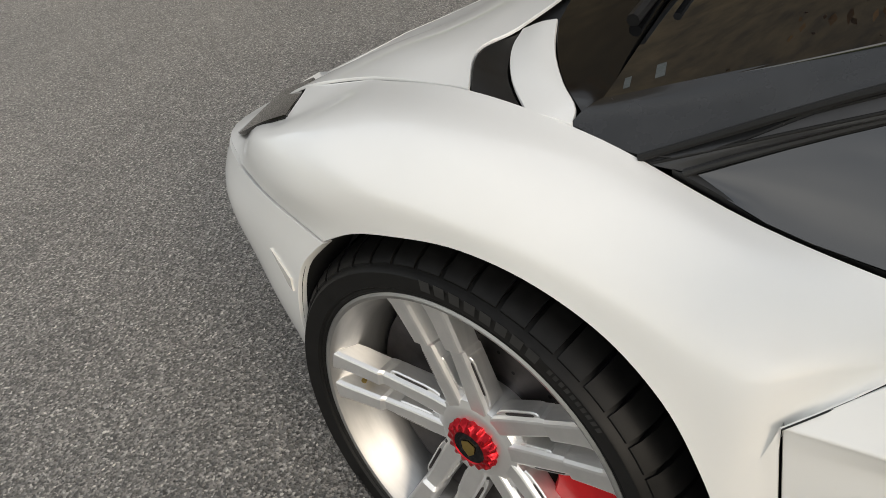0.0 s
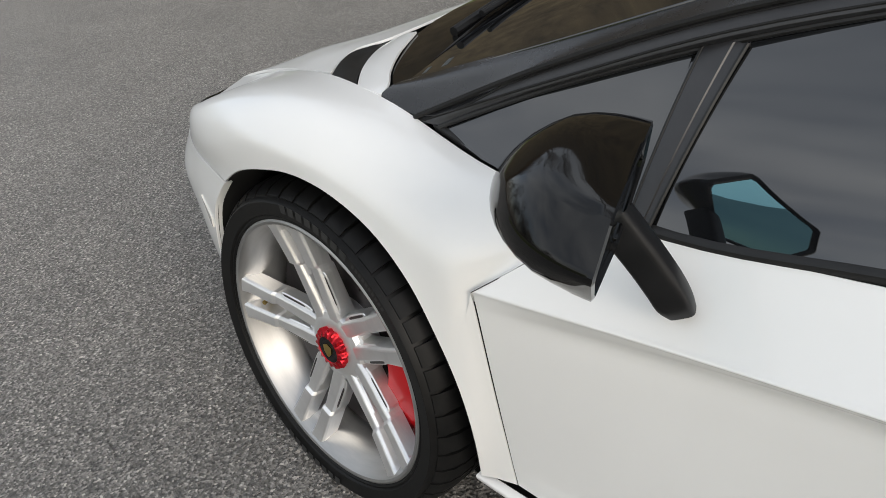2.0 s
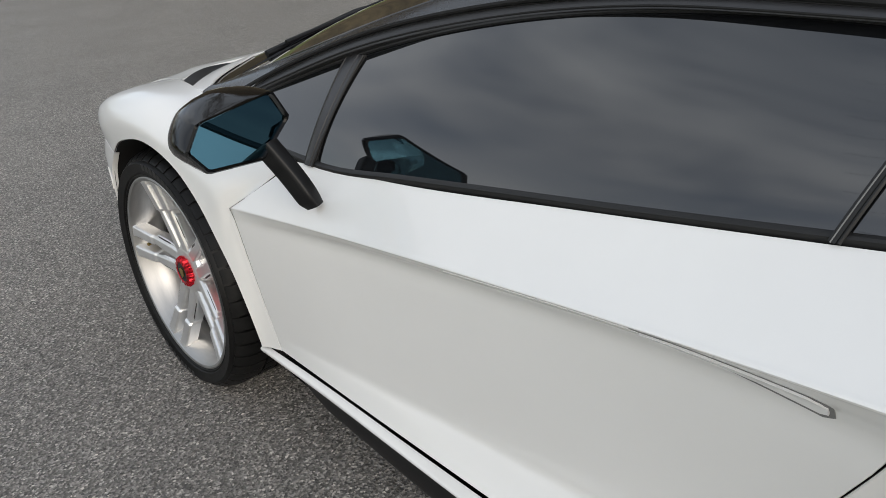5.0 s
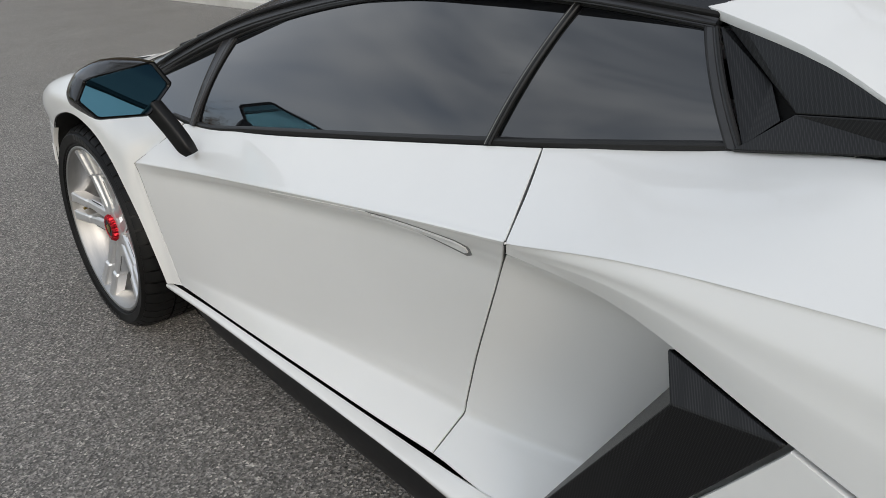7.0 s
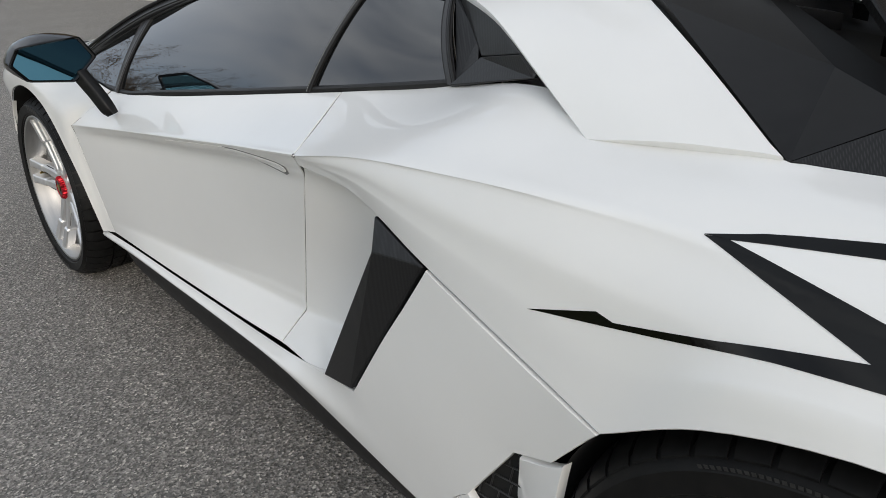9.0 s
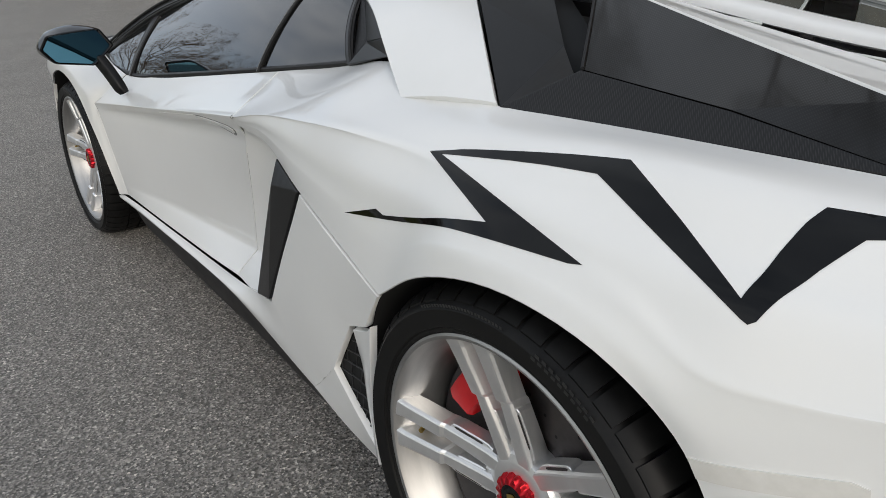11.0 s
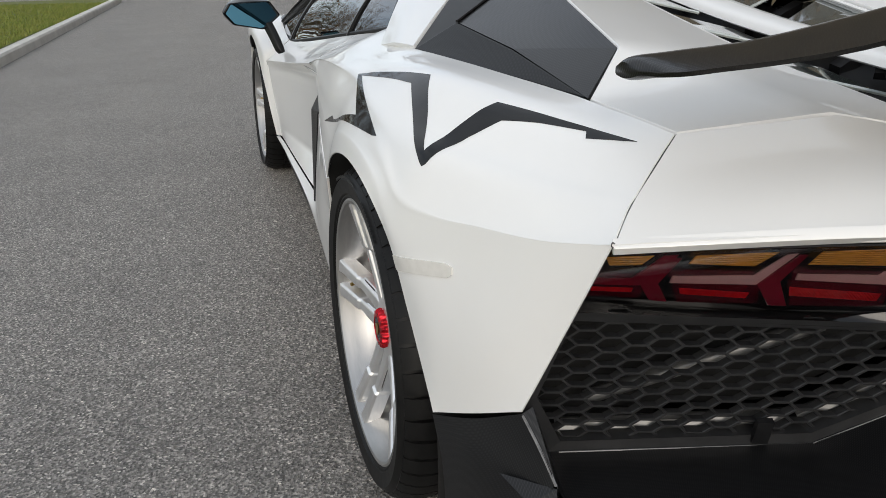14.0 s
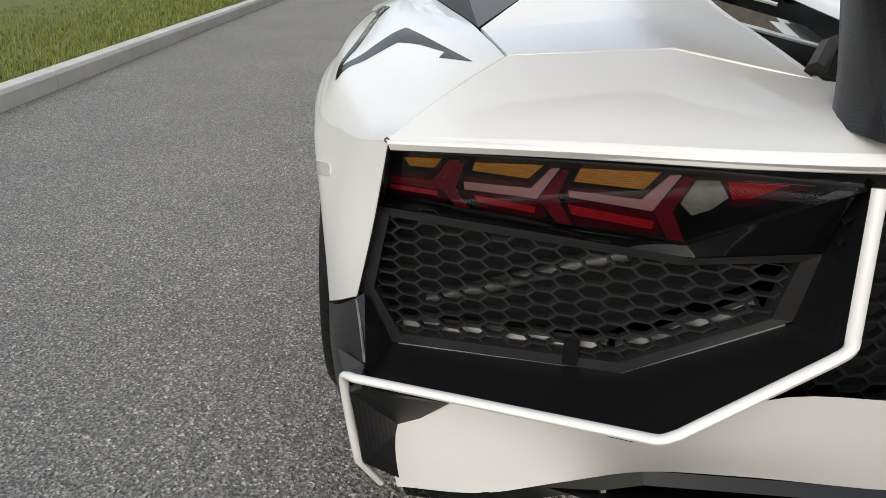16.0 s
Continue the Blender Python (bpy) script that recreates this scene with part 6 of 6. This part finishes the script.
LAWN = varied("lawn", (0.075, 0.115, 0.013), (0.17, 0.16, 0.04), 9.0, 0.9, 0.05, detail=8.0)
for side in (-1, 1):
    bm = bmesh.new()
    add_grid(bm, [[(x, side * y, 0.115 + 0.02 * math.sin(x * 0.3 + y)) for x in np.linspace(-19.5, 40, 60)] for y in (3.695, 5, 8, 12, 18, 26, 40)])
    bmesh.ops.recalc_face_normals(bm, faces=bm.faces)
    tagged(part("lawn", bm, LAWN, None), "green lawn with dry patches beside the kerb", "lawn", kind="structure")

# grass blades along the near lawn
GRASS = varied("grass_blades", (0.11, 0.18, 0.02), (0.27, 0.26, 0.065), 5.0, 0.8, 0.1)
grass_rng = random.Random(11)
verts, faces = [], []
for _ in range(42000):
    x, y = grass_rng.uniform(-17, 1.5), -3.71 - 3.0 * grass_rng.random() ** 1.3
    a, tall, lean = grass_rng.uniform(0, 6.283), grass_rng.uniform(0.025, 0.07), grass_rng.uniform(0.005, 0.03)
    w = 0.006
    k = len(verts)
    z = 0.113 + 0.02 * math.sin(x * 0.3 - y)
    verts += [(x - w * math.sin(a), y + w * math.cos(a), z), (x + w * math.sin(a), y - w * math.cos(a), z), (x + lean * math.cos(a), y + lean * math.sin(a), z + tall)]
    faces.append((k, k + 1, k + 2))
me = bpy.data.meshes.new("grass")
me.from_pydata(verts, [], faces)
me.materials.append(GRASS)
tagged(new("grass", me), "short mixed green and dry grass along the kerb", "grass", kind="stuff")

# ---- trees and bank round the road ----
BARK = varied("bark", (0.07, 0.055, 0.042), (0.13, 0.105, 0.08), 12.0, 0.9, 0.05, bump=0.01)
LEAF = varied("dry_autumn_leaves", (0.10, 0.055, 0.02), (0.20, 0.115, 0.04), 3.0, 0.8, 0.1)
EVERGREEN = varied("dark_foliage", (0.03, 0.042, 0.016), (0.06, 0.075, 0.03), 3.0, 0.8, 0.1)
rng = random.Random(5)


def rise(y, x=0.0):
    """Height of the hillside beyond the far kerb; it flattens out behind the car."""
    far = min(max((x - 1.0) / 12.0, 0.0), 1.0)
    return (26.0 - 16.0 * far * far * (3 - 2 * far)) * (1 - math.exp(-max(y - 7.5, 0) / 7.5))


def limb(bm, p, d, length, r, depth, tips):
    """A bent, tapered limb that forks."""
    rings, q, n = [], Vector(p), 4
    d = Vector(d).normalized()
    for k in range(n + 1):
        u = d.orthogonal().normalized()
        w = d.cross(u)
        rr = r * (1 - 0.55 * k / n)
        rings.append([bm.verts.new(q + (u * math.cos(a) + w * math.sin(a)) * rr) for a in (2 * math.pi * i / 5 for i in range(5))])
        if k < n:
            d = (d + Vector((rng.uniform(-0.2, 0.2), rng.uniform(-0.2, 0.2), rng.uniform(-0.02, 0.14)))).normalized()
            q = q + d * (length / n)
            if depth > 0 and k >= 1:
                for _ in range(2 if depth > 1 else 1):
                    side = Vector((rng.uniform(-1, 1), rng.uniform(-1, 1), rng.uniform(0.0, 0.7))).normalized()
                    limb(bm, q, d * 0.5 + side, length * rng.uniform(0.45, 0.7), rr * 0.5, depth - 1, tips)
    for a, b in zip(rings, rings[1:]):
        for i in range(5):
            bm.faces.new((a[i], a[(i + 1) % 5], b[(i + 1) % 5], b[i]))
    tips.append(q)


def make_tree(height, leaves, mat):
    t = tagged(new("tree"), "bare autumn tree with a few dry brown leaves", "tree", "trees round the road")
    bm, tips = bmesh.new(), []
    limb(bm, (0, 0, -0.1), (0.03, 0.02, 1), height * 0.8, height * 0.022, 3, tips)
    part("trunk", bm, BARK, t)
    bm = bmesh.new()
    for _ in range(leaves):
        c = rng.choice(tips) + Vector((rng.gauss(0, 0.25), rng.gauss(0, 0.25), rng.gauss(0, 0.22)))
        u = Vector((rng.gauss(0, 1), rng.gauss(0, 1), rng.gauss(0, 1))).normalized() * rng.uniform(0.025, 0.06)
        w = u.orthogonal().normalized() * u.length * 0.6
        bm.faces.new([bm.verts.new(c + o) for o in (u, w, -u, -w)])
    part("crown", bm, mat, t, smooth=False)
    return t


kinds = [make_tree(7.5, 9000, LEAF), make_tree(6.0, 6000, EVERGREEN), make_tree(9.0, 9000, LEAF)]
spots = []
for x in range(-75, -24, 5):
    spots.append((x + rng.uniform(-1.5, 1.5), -rng.uniform(30, 44)))
for _ in range(16):
    spots.append((-rng.uniform(34, 60), -rng.uniform(10, 36)))
for y in range(-12, 14, 4):
    spots.append((-rng.uniform(40, 50), y + rng.uniform(-1.5, 1.5)))
for x in range(-44, 24, 5):
    spots.append((x + rng.uniform(-1.5, 1.5), rng.uniform(16, 24)))
for k, (x, y) in enumerate(spots):
    m = pose(x, y, 0.1 + rise(y, x), 0, 0, rng.uniform(0, 360))
    if k < 3:
        kinds[k].matrix_basis = m
    else:
        copy_thing(kinds[k % 3], m)
# low hedge-like undergrowth behind the trees
bm = bmesh.new()
for _ in range(28000):
    side = rng.random()
    tall = side < 0.82
    if side < 0.4:
        c = Vector((rng.uniform(-85, -26), -rng.uniform(40, 48), 0))
    elif tall:
        c = Vector((-rng.uniform(38, 60), rng.uniform(-38, 20), 0))
    else:
        c = Vector((rng.uniform(-46, 30), rng.uniform(11, 22), 0))
    c.z = rise(c.y, c.x) + (1.8 if tall else 0.4) * rng.uniform(0.0, 1.0) ** 1.4 * (3.2 + 1.2 * math.sin(c.x * 0.4 + c.y * 0.3))
    u = Vector((rng.gauss(0, 1), rng.gauss(0, 1), rng.gauss(0, 1))).normalized() * (rng.uniform(0.12, 0.3) if c.x < -26 else rng.uniform(0.06, 0.16))
    w = u.orthogonal().normalized() * u.length * 0.7
    bm.faces.new([bm.verts.new(c + o) for o in (u, w, -u, -w)])
tagged(part("undergrowth", bm, LEAF, None, smooth=False), "brown autumn undergrowth below the trees", "undergrowth", kind="stuff")

# leaf-covered bank on the far side of the road
LITTER = varied("leaf_litter", (0.05, 0.037, 0.020), (0.16, 0.12, 0.065), 1.6, 0.9, 0.05, bump=0.05, detail=10.0)
bm = bmesh.new()
add_grid(bm, [[(x, y, 0.12 + rise(y, x) + 0.35 * noise.noise((x * 0.5, y * 0.5, 0)) * min(1, max(y - 8.5, 0))) for x in np.linspace(-60, 36, 97)] for y in np.linspace(7.5, 34, 34)])
bmesh.ops.recalc_face_normals(bm, faces=bm.faces)
tagged(part("bank", bm, LITTER, None), "brown leaf-covered bank beyond the far kerb", "bank", kind="structure")
